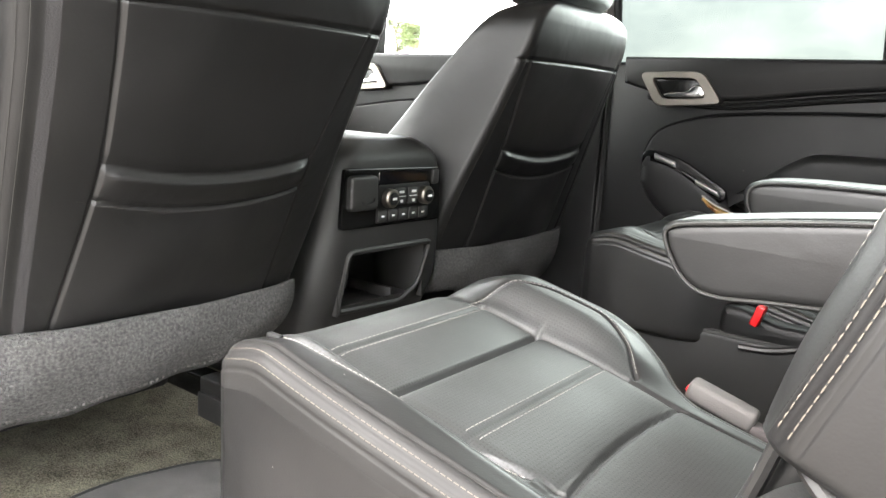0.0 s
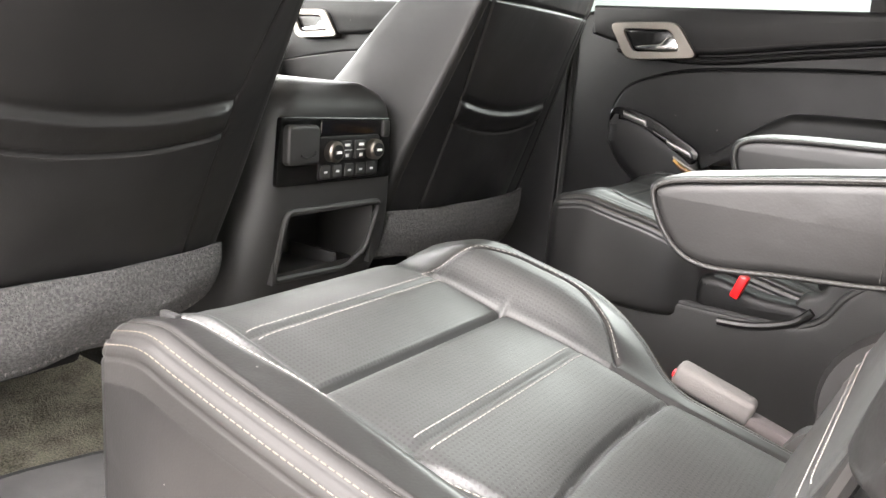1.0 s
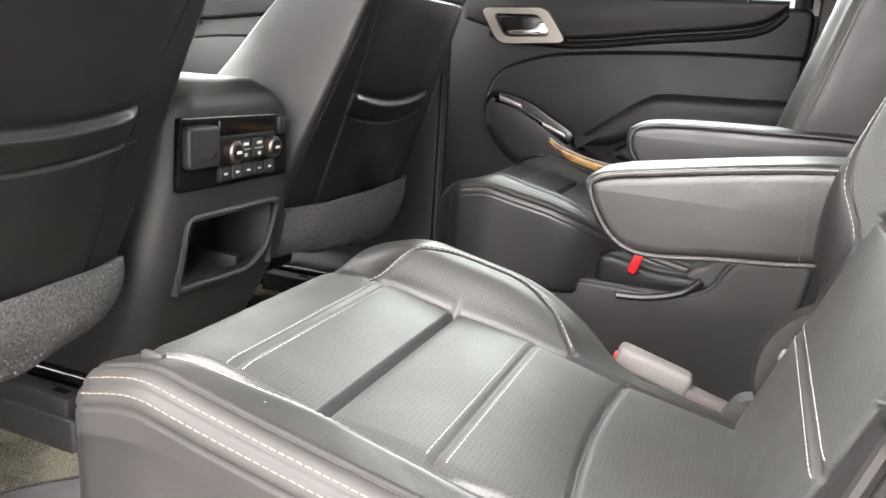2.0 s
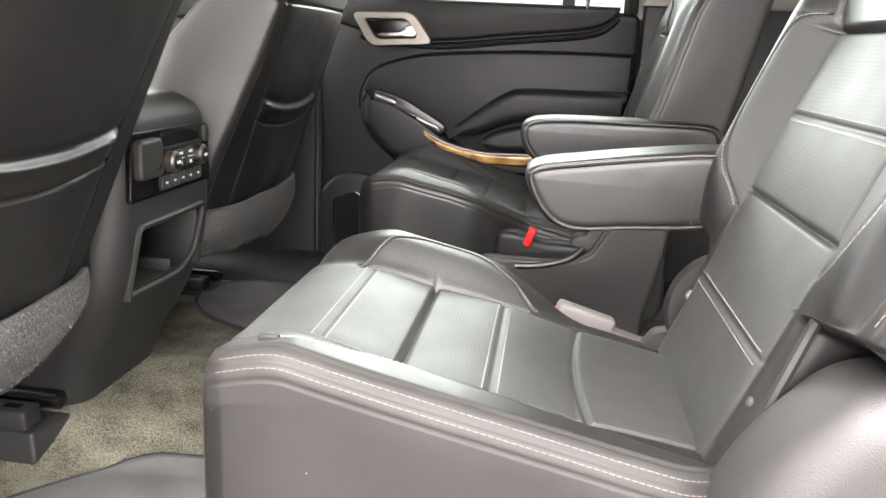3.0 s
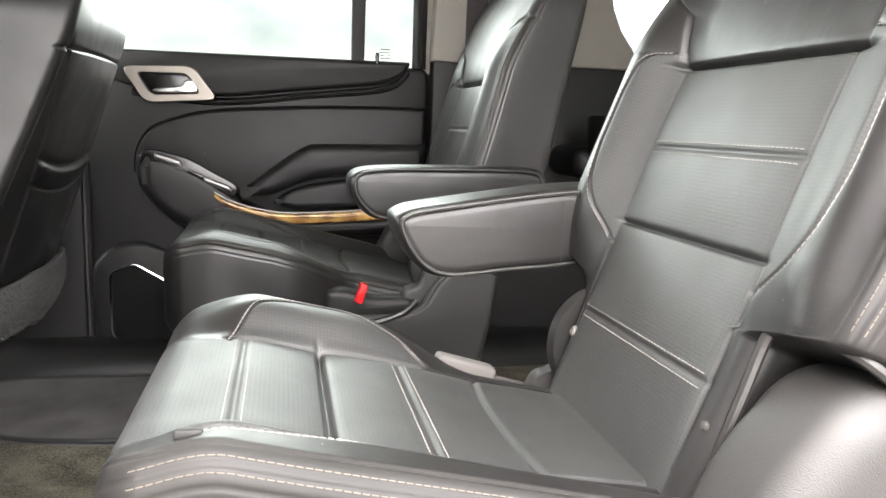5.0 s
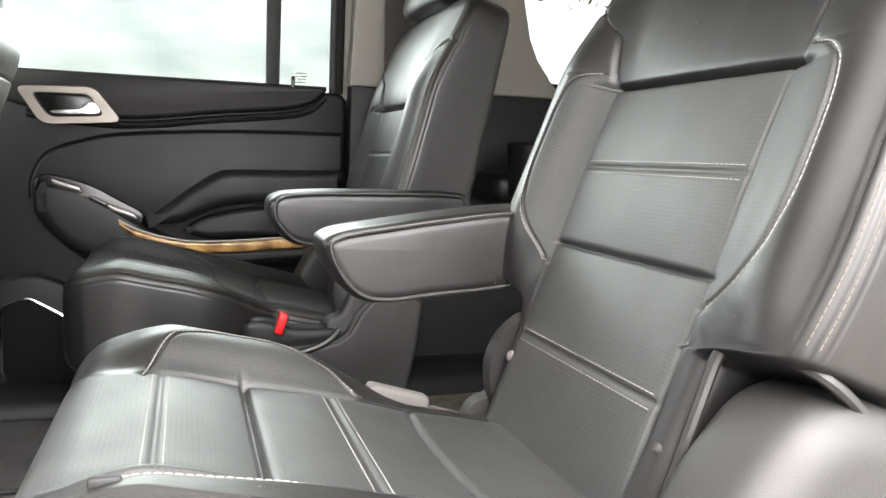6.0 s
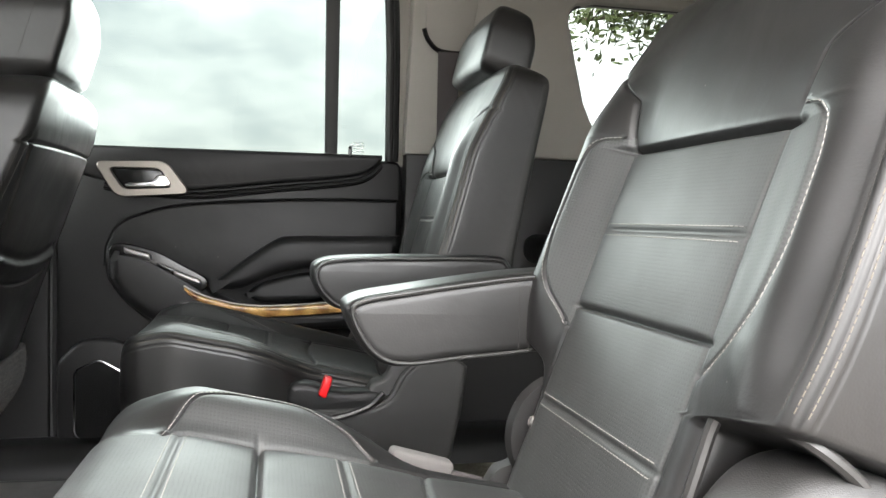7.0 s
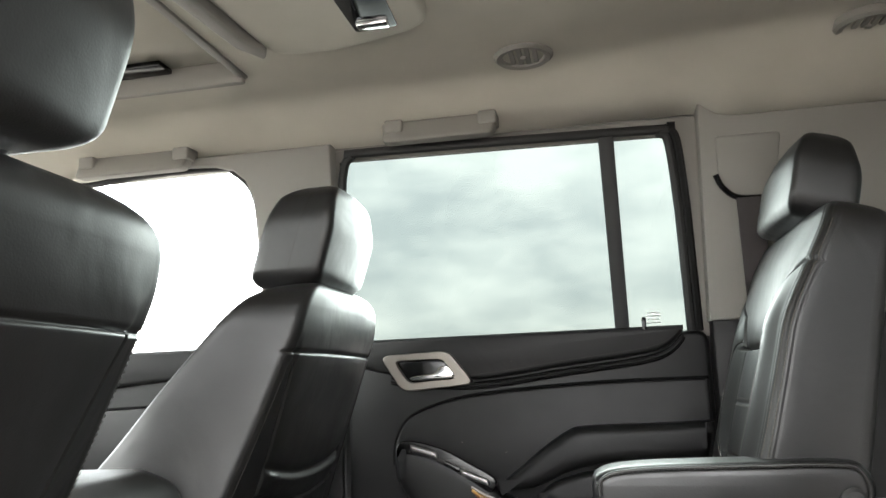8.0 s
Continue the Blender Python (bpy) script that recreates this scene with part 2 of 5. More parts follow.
def slab(outline, lift, r=0.006, seg=3, depth=0.02):
    """A plate: outline in a plane, lift(u, v, d) to a place; thickness depth, the edges at d = depth rounded by r."""
    n = len(outline)
    O = np.array(outline, float)
    area = 0.5 * sum(O[i][0] * O[(i + 1) % n][1] - O[(i + 1) % n][0] * O[i][1] for i in range(n))
    if area < 0:
        O = O[::-1]
    rings = [(0.0, 0.0)]
    for k in range(seg + 1):
        a = math.pi / 2 * k / seg
        rings.append((r * (1 - math.cos(a)), depth - r + r * math.sin(a)))
    tang = np.roll(O, -1, 0) - np.roll(O, 1, 0)
    tang /= np.maximum(np.linalg.norm(tang, axis=1), 1e-9)[:, None]
    nrm = np.stack([-tang[:, 1], tang[:, 0]], 1)
    pts, faces = [], []
    for inset, d in rings:
        for p in O + nrm * inset:
            pts.append(lift(p[0], p[1], d))
    for k in range(len(rings) - 1):
        for i in range(n):
            j = (i + 1) % n
            faces.append([k * n + i, k * n + j, (k + 1) * n + j, (k + 1) * n + i])
    top = len(rings) - 1
    for base in (0, top):
        flat = O + nrm * rings[base][0]
        faces += [[base * n + i for i in tri] for tri in tessellate_polygon([[Vector((p[0], p[1], 0)) for p in flat]])]
    bm = bmesh.new()
    vs = [bm.verts.new(p) for p in pts]
    for f in faces:
        bm.faces.new([vs[i] for i in f])
    return bm_geo(bm)


def ring_plate(outer, inner, lift, d0, d1):
    """A frame between two outlines of equal count."""
    n = len(outer)
    pts = [lift(*p, d0) for p in outer] + [lift(*p, d1) for p in outer] + [lift(*p, d1) for p in inner] + [lift(*p, d0) for p in inner]
    faces = []
    for k in range(4):
        a, b = k * n, ((k + 1) % 4) * n
        for i in range(n):
            j = (i + 1) % n
            faces.append([a + i, a + j, b + j, b + i])
    bm = bmesh.new()
    vs = [bm.verts.new(p) for p in pts]
    for f in faces:
        bm.faces.new([vs[i] for i in f])
    return bm_geo(bm)


def rounded(pts, r, n=5):
    """A polygon with its corners rounded."""
    P = [np.array(p, float) for p in pts]
    out = []
    for i, p in enumerate(P):
        a, c = P[i - 1] - p, P[(i + 1) % len(P)] - p
        rr = min(r, 0.45 * np.linalg.norm(a), 0.45 * np.linalg.norm(c))
        a, c = p + a / np.linalg.norm(a) * rr, p + c / np.linalg.norm(c) * rr
        for k in range(n + 1):
            t = k / n
            out.append((1 - t) ** 2 * a + 2 * t * (1 - t) * p + t * t * c)
    return out


def tube(path, r, sides=8, closed=False):
    P = [Vector(p) for p in path]
    n = len(P)
    pts, faces = [], []
    up = None
    for i in range(n):
        a = P[(i - 1) % n] if closed or i > 0 else P[i]
        c = P[(i + 1) % n] if closed or i < n - 1 else P[i]
        d = (c - a).normalized()
        if up is None:
            up = d.orthogonal().normalized()
        up = (up - d * up.dot(d)).normalized()
        s = d.cross(up)
        for k in range(sides):
            w = 2 * math.pi * k / sides
            pts.append(P[i] + r * (math.cos(w) * up + math.sin(w) * s))
    for i in range(n if closed else n - 1):
        j = (i + 1) % n
        for k in range(sides):
            q = (k + 1) % sides
            faces.append([i * sides + k, i * sides + q, j * sides + q, j * sides + k])
    if not closed:
        faces.append(list(range(sides))[::-1])
        faces.append([(n - 1) * sides + k for k in range(sides)])
    return pts, faces


def lathe(profile, centre, axis, n=28):
    """Turned body: profile of (radius, along)."""
    ax = Vector(axis).normalized()
    u = ax.orthogonal().normalized()
    v = ax.cross(u)
    pts, faces = [], []
    for r, h in profile:
        for k in range(n):
            w = 2 * math.pi * k / n
            pts.append(Vector(centre) + ax * h + r * (math.cos(w) * u + math.sin(w) * v))
    for i in range(len(profile) - 1):
        for k in range(n):
            q = (k + 1) % n
            faces.append([i * n + k, i * n + q, (i + 1) * n + q, (i + 1) * n + k])
    faces.append(list(range(n))[::-1])
    faces.append([(len(profile) - 1) * n + k for k in range(n)])
    return pts, faces


def stitches(path, normal, length=0.0050, gap=0.0013, w=0.0005, h=0.0005):
    """Short thread dashes along a path of places; normal: one way or one per place."""
    P = [Vector(p) for p in path]
    N = [Vector(q) for q in normal] if isinstance(normal, list) else [Vector(normal)] * len(P)
    run = [0.0]
    for a, b in zip(P, P[1:]):
        run.append(run[-1] + (b - a).length)

    def at(s):
        i = int(np.clip(np.searchsorted(run, s) - 1, 0, len(P) - 2))
        f = (s - run[i]) / max(run[i + 1] - run[i], 1e-9)
        return P[i].lerp(P[i + 1], f), N[i].lerp(N[i + 1], f).normalized()
    pts, faces = [], []
    s = gap
    while s + length < run[-1]:
        (a, na), (b, nb) = at(s), at(s + length)
        side = (b - a).cross(na).normalized() * w
        mid, nm = at(s + length / 2)
        k = len(pts)
        for p, nn, f in ((a, na, 0.0), (mid, nm, 1.0), (b, nb, 0.0)):
            pts += [p - side, p + nn * (h * (0.5 + f)), p + side]
        faces += [[k, k + 1, k + 4, k + 3], [k + 1, k + 2, k + 5, k + 4], [k + 3, k + 4, k + 7, k + 6], [k + 4, k + 5, k + 8, k + 7]]
        s += length + gap
    return pts, faces


def sstep(a, b, x):
    t = min(max((x - a) / (b - a), 0.0), 1.0)
    return t * t * (3 - 2 * t)


def lerp_table(table, x):
    """A smooth curve through the table's points, without overshoot."""
    if x <= table[0][0]:
        return table[0][1]
    if x >= table[-1][0]:
        return table[-1][1]
    i = 0
    while table[i + 1][0] < x:
        i += 1

    def slope(k):
        return (table[k + 1][1] - table[k][1]) / (table[k + 1][0] - table[k][0])

    def tangent(k):
        if k == 0 or k == len(table) - 1:
            return slope(0 if k == 0 else k - 1)
        a, b = slope(k - 1), slope(k)
        return 0.0 if a * b <= 0 else 2 * a * b / (a + b)
    (xa, ya), (xb, yb) = table[i], table[i + 1]
    h = xb - xa
    t = (x - xa) / h
    return (2 * t ** 3 - 3 * t * t + 1) * ya + (t ** 3 - 2 * t * t + t) * h * tangent(i) + (3 * t * t - 2 * t ** 3) * yb + (t ** 3 - t * t) * h * tangent(i + 1)


def fine(a, b, step, marks):
    """Even rows, with closer ones about each seam."""
    r = list(np.arange(a, b + 1e-6, step))
    for m in marks:
        r = [t for t in r if abs(t - m) > 0.0095] + [m + k * 0.0019 for k in range(-4, 5)]
    return sorted(r)


def columns(a, b, marks, nf):
    """Places across a pad, close together about each seam."""
    w = 0.0054
    out, last, count = [], a, max(nf // (len(marks) + 1), 6)
    room = [b - w - 0.002 - (2 * w + 0.001) * k for k in range(len(marks))][::-1]
    for m, top in zip(marks, room):
        m = min(max(m, last + w + 0.001), top)
        out += list(np.linspace(last, m - w, count)[:-1]) + [m + w * k / 3 for k in range(-3, 3)]
        last = m + w
    return out + list(np.linspace(last, b, count))


def edge_ridge(f):
    """Sewn rolls round a seat's edge, f from 0 at the top to 1 at the side."""
    return -0.0016 * (gauss(f - 0.14, 0.035) + gauss(f - 0.54, 0.03) + gauss(f - 0.90, 0.04)) + 0.0004 * (gauss(f - 0.34, 0.12) + gauss(f - 0.72, 0.12))


def pad(place, rows, left, right, front, back, region, nf=80, r=0.02, r0=0.015, r1=0.03, na=6, marks=None, ridge=None):
    """Upholstered body: cross-sections along t from left(t) to right(t), front(o, t) to back(t), rounded all round.
    place(o, t, n) gives the world place; region(o, t, kind) names the piece of cover. Returns {region: geo}."""
    t0, t1 = rows[0], rows[-1]
    secs = []
    ends = [(t0 + r0 - r0 * math.cos(a), r0 * (1 - math.sin(a))) for a in np.linspace(0, math.pi / 2, 6)[:-1]]
    mids = [(t, 0.0) for t in rows if t0 + r0 <= t <= t1 - r1]
    tops = [(t1 - r1 + r1 * math.sin(a), r1 * (1 - math.cos(a))) for a in np.linspace(0, math.pi / 2, 8)[1:]]
    grid = []
    for t, inset in ends + mids + tops:
        a, b, nb = left(t) + inset, right(t) - inset, back(t) + inset
        line = []
        core_a, core_b = a + r, b - r
        fs = columns(core_a, core_b, marks(t), nf) if marks else np.linspace(core_a, core_b, nf)
        nfa, nfb = front(core_a, t) - inset, front(core_b, t) - inset
        for o in fs:
            line.append((o, t, front(o, t) - inset, "front"))
        for k in range(1, na + 1):
            w = math.pi / 2 * k / na
            q = r + (ridge(k / na, t) if ridge else 0.0)
            line.append((core_b + q * math.sin(w), t, nfb - r + q * math.cos(w), "edge"))
        for k in range(1, 9):
            line.append((b, t, (nfb - r) + (nb + 0.01 - nfb + r) * k / 9, "side_b"))
        for k in range(0, 3):
            w = math.pi / 2 * k / 2
            line.append((b - 0.01 * (1 - math.cos(w)), t, nb + 0.01 - 0.01 * math.sin(w), "back"))
        for k in range(1, 10):
            line.append((b - 0.01 + (a - b + 0.02) * k / 10, t, nb, "back"))
        for k in range(0, 3):
            w = math.pi / 2 * k / 2
            line.append((a + 0.01 * (1 - math.sin(w)), t, nb + 0.01 * (1 - math.cos(w)), "back"))
        for k in range(1, 9):
            line.append((a, t, nb + 0.01 + (nfa - r - nb - 0.01) * k / 9, "side_a"))
        for k in range(na, 0, -1):
            w = math.pi / 2 * k / na
            q = r + (ridge(k / na, t) if ridge else 0.0)
            line.append((core_a - q * math.sin(w), t, nfa - r + q * math.cos(w), "edge"))
        grid.append(line)
    n = len(grid[0])
    pts = [place(o, t, h) for line in grid for o, t, h, _ in line]
    uvs = [(o, t) if k in ("front", "edge") else (h, t) for line in grid for o, t, h, k in line]
    flip = (Vector(place(1, 0, 0)) - Vector(place(0, 0, 0))).cross(Vector(place(0, 1, 0)) - Vector(place(0, 0, 0))).dot(
        Vector(place(0, 0, 1)) - Vector(place(0, 0, 0))) < 0
    V = np.array([list(p) for p in pts]).reshape(len(grid), n, 3)
    du = np.roll(V, -1, 1) - np.roll(V, 1, 1)
    dv = np.gradient(V, axis=0)
    nr = np.cross(du, dv).reshape(-1, 3)
    nr /= np.maximum(np.linalg.norm(nr, axis=1), 1e-9)[:, None]
    nr = -nr if flip else nr
    pieces = {}
    for i in range(len(grid) - 1):
        for j in range(n):
            q = (j + 1) % n
            f = [i * n + j, i * n + q, (i + 1) * n + q, (i + 1) * n + j]
            c = [grid[i][j], grid[i][q], grid[i + 1][q], grid[i + 1][j]]
            key = region(sum(x[0] for x in c) / 4, sum(x[1] for x in c) / 4, grid[i][j][3])
            pieces.setdefault(key, []).append(f[::-1] if flip else f)
    for key in [k for k in pieces if k.startswith("bolster")]:
        fs, owner, groups = pieces[key], {}, {}

        def root(v):
            while owner.setdefault(v, v) != v:
                v = owner[v]
            return v
        for f in fs:
            for v in f[1:]:
                owner[root(v)] = root(f[0])
        for f in fs:
            groups.setdefault(root(f[0]), []).append(f)
        best = max(groups.values(), key=len)
        rest = [f for g in groups.values() if g is not best for f in g]
        pieces[key] = best
        pieces.setdefault("wing" if "wing" in pieces else "border", []).extend(rest)
    last = len(grid) - 1
    pieces.setdefault(region(0.0, t0, "end"), []).append([j for j in range(n)][::1 if flip else -1])
    pieces.setdefault(region(0.0, t1, "top"), []).append([last * n + j for j in range(n)][::-1 if flip else 1])
    out = {}
    for key, fs in pieces.items():
        used = sorted({i for f in fs for i in f})
        index = {v: k for k, v in enumerate(used)}
        out[key] = [pts[i] for i in used], [[index[i] for i in f] for f in fs], [uvs[i] for i in used], [tuple(nr[i]) for i in used]
    return out


# ---- structure: floor, roof, sides ----
FLOOR_Z = -0.08


def floor_z(x, y):
    hump = 0.060 * sstep(0.21, 0.12, abs(y + 0.05)) * sstep(-0.55, -0.8, x)
    return FLOOR_Z + hump + 0.003 * math.sin(9 * x + 4 * y)


def sheet(fx, fy, fz, faces_skip=None):
    pts = [(x, y, fz(x, y)) for x in fx for y in fy]
    n = len(fy)
    faces = []
    for i in range(len(fx) - 1):
        for j in range(n - 1):
            if faces_skip and faces_skip((fx[i] + fx[i + 1]) / 2, (fy[j] + fy[j + 1]) / 2):
                continue
            faces.append([i * n + j, (i + 1) * n + j, (i + 1) * n + j + 1, i * n + j + 1])
    return pts, faces


floor = part("floor", sheet(list(np.linspace(-2.2, 1.95, 84)), list(np.linspace(-0.86, 0.86, 44)), floor_z), CARPET)
tagged(floor, "worn olive-brown cut pile carpet on the vehicle floor", "floor", kind="structure")
under = part("underbody", box(-2.25, 2.0, -0.9, 0.9, -0.30, -0.13, 0.01), DARKPLASTIC)
tagged(under, "dark steel underbody below the carpet", "underbody", kind="structure")
sill = solid("sill", box(-0.95, 0.6, -0.90, -0.80, -0.14, -0.055, 0.012), PLASTIC)
tagged(sill, "black plastic door sill of the open doorway", "sill", kind="structure")
sill2 = solid("sill_far", slab(rounded([(0.675, -0.10), (0.690, -0.045), (0.735, -0.012), (0.80, -0.005), (0.80, -0.10)], 0.02), lambda u, v, d: (-1.15 + d, u, v), 0.01, 2, 1.6), DARKPLASTIC)
tagged(sill2, "black plastic sill plate along the far door", "sill", kind="structure")

HOLE = (-1.30, -0.840, -0.42, 0.435)


def roof_z(x, y):
    a = abs(y)
    z = 1.185 - 0.02 * (x / 1.9) ** 2
    k = sstep(-0.42, -0.05, x)
    z -= (0.085 + 0.032 * sstep(0.03, 0.10, x)) * ((1 - k) * sstep(0.56, 0.74, a) + k * sstep(0.44 + 0.10 * sstep(0.6, -0.4, x), 0.66, a))
    return z


rx = sorted(set(list(np.linspace(-1.9, 1.9, 120)) + [HOLE[0], HOLE[1]]))
ry = sorted(set(list(np.linspace(-0.76, 0.76, 77)) + [HOLE[2], HOLE[3]]))
ceil = part("ceiling", sheet(rx, ry, roof_z, lambda x, y: HOLE[0] < x < HOLE[1] and HOLE[2] < y < HOLE[3]), HEADLINER)
tagged(ceil, "pale beige woven headliner with moulded duct recess", "ceiling", kind="structure")
roof = part("roof_skin", box(-1.95, 1.95, -0.82, 0.82, 1.235, 1.27, 0.015), REDPAINT)
tagged(roof, "red painted steel roof panel", "roof", kind="structure")


def lift_y(y0, sign=-1.0):
    """Plane of the side wall: (x, z) outline, depth towards the cabin."""
    return lambda u, v, d: (u, y0 + sign * d, v)


def side_y(z):
    """The glass leans in above the belt."""
    return 0.815 - 0.115 * max(0.0, (z - 0.655) / 0.42)


def lift_glass(off=0.0, sign=1):
    return lambda u, v, d: (u, sign * (side_y(v) + off - d), v)


# sunroof shade and lip
sr = thing("sunroof", ((HOLE[0] + HOLE[1]) / 2, 0, 1.2), "closed beige sunroof shade recessed in the headliner", "sunroof", kind="structure")
solid("shade", box(HOLE[0] - 0.02, HOLE[1] + 0.03, HOLE[2] - 0.02, HOLE[3] + 0.02, 1.212, 1.222, 0.003), HEADLINER, sr)
for nm, b in (("lip", (HOLE[1] - 0.012, HOLE[1] + 0.006, HOLE[2] - 0.01, HOLE[3] + 0.01, 1.175, 1.222)),
              ("lip", (HOLE[0] - 0.006, HOLE[0] + 0.012, HOLE[2] - 0.01, HOLE[3] + 0.01, 1.17, 1.222)),
              ("lip", (HOLE[0], HOLE[1], HOLE[3] - 0.006, HOLE[3] + 0.012, 1.165, 1.222)),
              ("lip", (HOLE[0], HOLE[1], HOLE[2] - 0.012, HOLE[2] + 0.006, 1.165, 1.222))):
    solid(nm, box(*b, 0.005), PALE, sr)
solid("shade_rail", box(-1.14, -0.99, HOLE[3] - 0.06, HOLE[3] - 0.012, 1.196, 1.208, 0.003), GLOSS, sr, "dark slot of the shade rail")

# roof sides, pillars, quarter panels
rail = part("roof_rail", sheet(list(np.linspace(-1.9, 1.9, 60)), [0.70, 0.73, 0.76, 0.79, 0.82],
                               lambda x, y: 1.092 + 0.1 * (y - 0.70)), PALE)
tagged(rail, "pale trim rail above the side windows", "trim", kind="structure")


def side_panel(name, outline, y0, depth, m, label, cat="trim", r=0.006, lean=False, sign=1):
    f = (lambda u, v, d: (u, sign * (side_y(v) - d), v)) if lean else (lambda u, v, d: (u, sign * (y0 - d), v))
    ob = solid(name, slab(outline, f, r, 3, depth), m)
    return tagged(ob, label, cat, kind="structure")


side_panel("pillar_trim_upper", [(-0.945, 0.66), (-0.765, 0.66), (-0.742, 1.098), (-1.10, 1.098), (-1.10, 1.080), (-1.03, 1.076), (-0.985, 1.064), (-0.955, 1.038), (-0.941, 1.0), (-0.938, 0.94)], 0.8, 0.035, PALE,
           "pale beige upper pillar trim between the door windows", lean=True)
side_panel("pillar_trim_lower", rounded([(-1.0, -0.1), (-0.765, -0.1), (-0.765, 0.658), (-0.955, 0.658)], 0.012), 0.83, 0.045, DARKPLASTIC,
           "black lower pillar trim beside the rear door")
side_panel("pillar_trim_rear", [(0.045, 0.668), (0.610, 0.668), (0.566, 0.714), (0.522, 0.762), (0.494, 0.81), (0.462, 0.90), (0.430, 0.995), (0.430, 1.018), (0.446, 1.036), (0.492, 1.042), (0.492, 1.102), (0.045, 1.102)], 0.80, 0.045, PALE,
           "pale beige rear pillar trim carrying the belt guide", lean=True)
side_panel("quarter_header", [(0.492, 1.043), (1.25, 1.043), (1.25, 1.15), (0.492, 1.15)], 0.80, 0.045, PALE, "pale header over the quarter window", lean=True)
side_panel("quarter_trim_rear", [(1.12, 0.672), (1.9, 0.672), (1.9, 1.15), (1.25, 1.15), (1.25, 1.04)], 0.80, 0.045, PALE, "pale beige tail pillar trim", lean=True)
side_panel("quarter_panel", [(0.05, -0.1), (1.9, -0.1), (1.9, 0.70), (0.60, 0.70), (0.56, 0.685), (0.05, 0.685)], 0.835, 0.055, DARKPLASTIC, "black lower quarter panel beside the third row")
ledge = solid("quarter_ledge", box(0.36, 1.7, 0.60, 0.80, 0.40, 0.475, 0.03, 4), DARKPLASTIC)
tagged(ledge, "black moulded armrest ledge along the quarter panel", "ledge", kind="structure")
bowl = solid("cup_holder", lathe([(0.055, 0.0), (0.058, 0.12), (0.052, 0.128), (0.046, 0.12), (0.044, 0.02), (0.0, 0.015)], (0.45, 0.60, 0.42), (0, 0, 1)), DARKPLASTIC)
tagged(bowl, "black plastic cup holder on the quarter ledge", "cup holder")
part("quarter_glass_pane", ([(0.42, side_y(0.69) + 0.012, 0.69), (1.2, side_y(0.69) + 0.012, 0.69), (1.28, side_y(1.06) + 0.012, 1.06), (0.40, side_y(1.06) + 0.012, 1.06)], [[0, 1, 2, 3]]), TINT_PALE)
tagged(bpy.data.objects["quarter_glass_pane"], "tinted fixed quarter window glass", "window", kind="structure")
seal = solid("quarter_seal", tube([(x, side_y(z) - 0.02, z) for x, z in spline([(1.2, 0.70), (0.61, 0.702), (0.566, 0.720), (0.522, 0.765), (0.494, 0.812), (0.462, 0.90), (0.430, 0.995), (0.434, 1.022), (0.46, 1.040), (0.52, 1.046), (1.25, 1.046)], 6)], 0.006), RUBBER)
tagged(seal, "black rubber seal round the quarter window", "seal", kind="structure")
seal2 = solid("front_window_seal", tube([(x, side_y(z) - 0.01, z) for x, z in spline([(-0.948, 0.67), (-0.941, 0.94), (-0.944, 1.0), (-0.958, 1.036), (-0.988, 1.063), (-1.03, 1.077), (-1.3, 1.072), (-1.62, 1.03), (-1.95, 0.88)], 6)], 0.008), RUBBER)
tagged(seal2, "black rubber seal round the front window", "seal", kind="structure")

side_panel("wall_right", [(-2.2, -0.2), (1.9, -0.2), (1.9, 0.655), (-2.2, 0.655)], 0.90, 0.05, DARKPLASTIC, "dark inner skin of the vehicle side behind the doors", "wall")

# far side of the cabin near the camera and the ends, plain
for nm, pts in (("wall_left_front", [(-2.2, -0.1), (-0.98, -0.1), (-0.98, 0.62), (-2.2, 0.62)]),
                ("wall_left_rear", [(0.52, -0.1), (1.9, -0.1), (1.9, 0.66), (0.52, 0.66)])):
    side_panel(nm, pts, 0.86, 0.05, DARKPLASTIC, "black inner panel of the vehicle side", "wall", sign=-1)
for nm, x0, x1 in (("pillar_left_front", -1.02, -0.93), ("pillar_left_rear", 0.46, 0.60), ("pillar_left_tail", 1.35, 1.9)):
    side_panel(nm, [(x0, 0.0), (x1, 0.0), (x1, 1.15), (x0, 1.15)], 0.82, 0.04, PALE, "pale pillar trim of the near side", "pillar", lean=True, sign=-1)
tail = solid("tailgate", box(1.88, 1.95, -0.82, 0.82, -0.1, 0.68, 0.01), DARKPLASTIC)
tagged(tail, "black inner tailgate panel", "tailgate", kind="structure")
for nm, q in (("rear_window", [(1.9, -0.74, 0.66), (1.9, 0.74, 0.66), (1.8, 0.68, 1.2), (1.8, -0.68, 1.2)]),
              ("quarter_window_near", [(0.55, -0.812, 0.64), (1.4, -0.812, 0.64), (1.4, -0.70, 1.12), (0.55, -0.70, 1.12)])):
    tagged(part(nm, (q, [[0, 1, 2, 3]]), TINT), "dark tinted rear cabin glass", "window", kind="structure")
for nm, q in (("windscreen", [(-2.2, -0.8, 0.54), (-2.2, 0.8, 0.54), (-1.86, 0.70, 1.2), (-1.86, -0.70, 1.2)]),
              ("front_window_near", [(-2.15, -0.812, 0.62), (-1.0, -0.812, 0.62), (-1.0, -0.70, 1.12), (-1.75, -0.70, 1.12)])):
    tagged(part(nm, (q, [[0, 1, 2, 3]]), CLEAR), "clear front cabin glass", "window", kind="structure").visible_shadow = False
dash = solid("dashboard", box(-2.2, -1.75, -0.8, 0.8, 0.0, 0.56, 0.06, 4), DARKPLASTIC)
tagged(dash, "black soft dashboard under the windscreen", "dashboard", kind="structure")


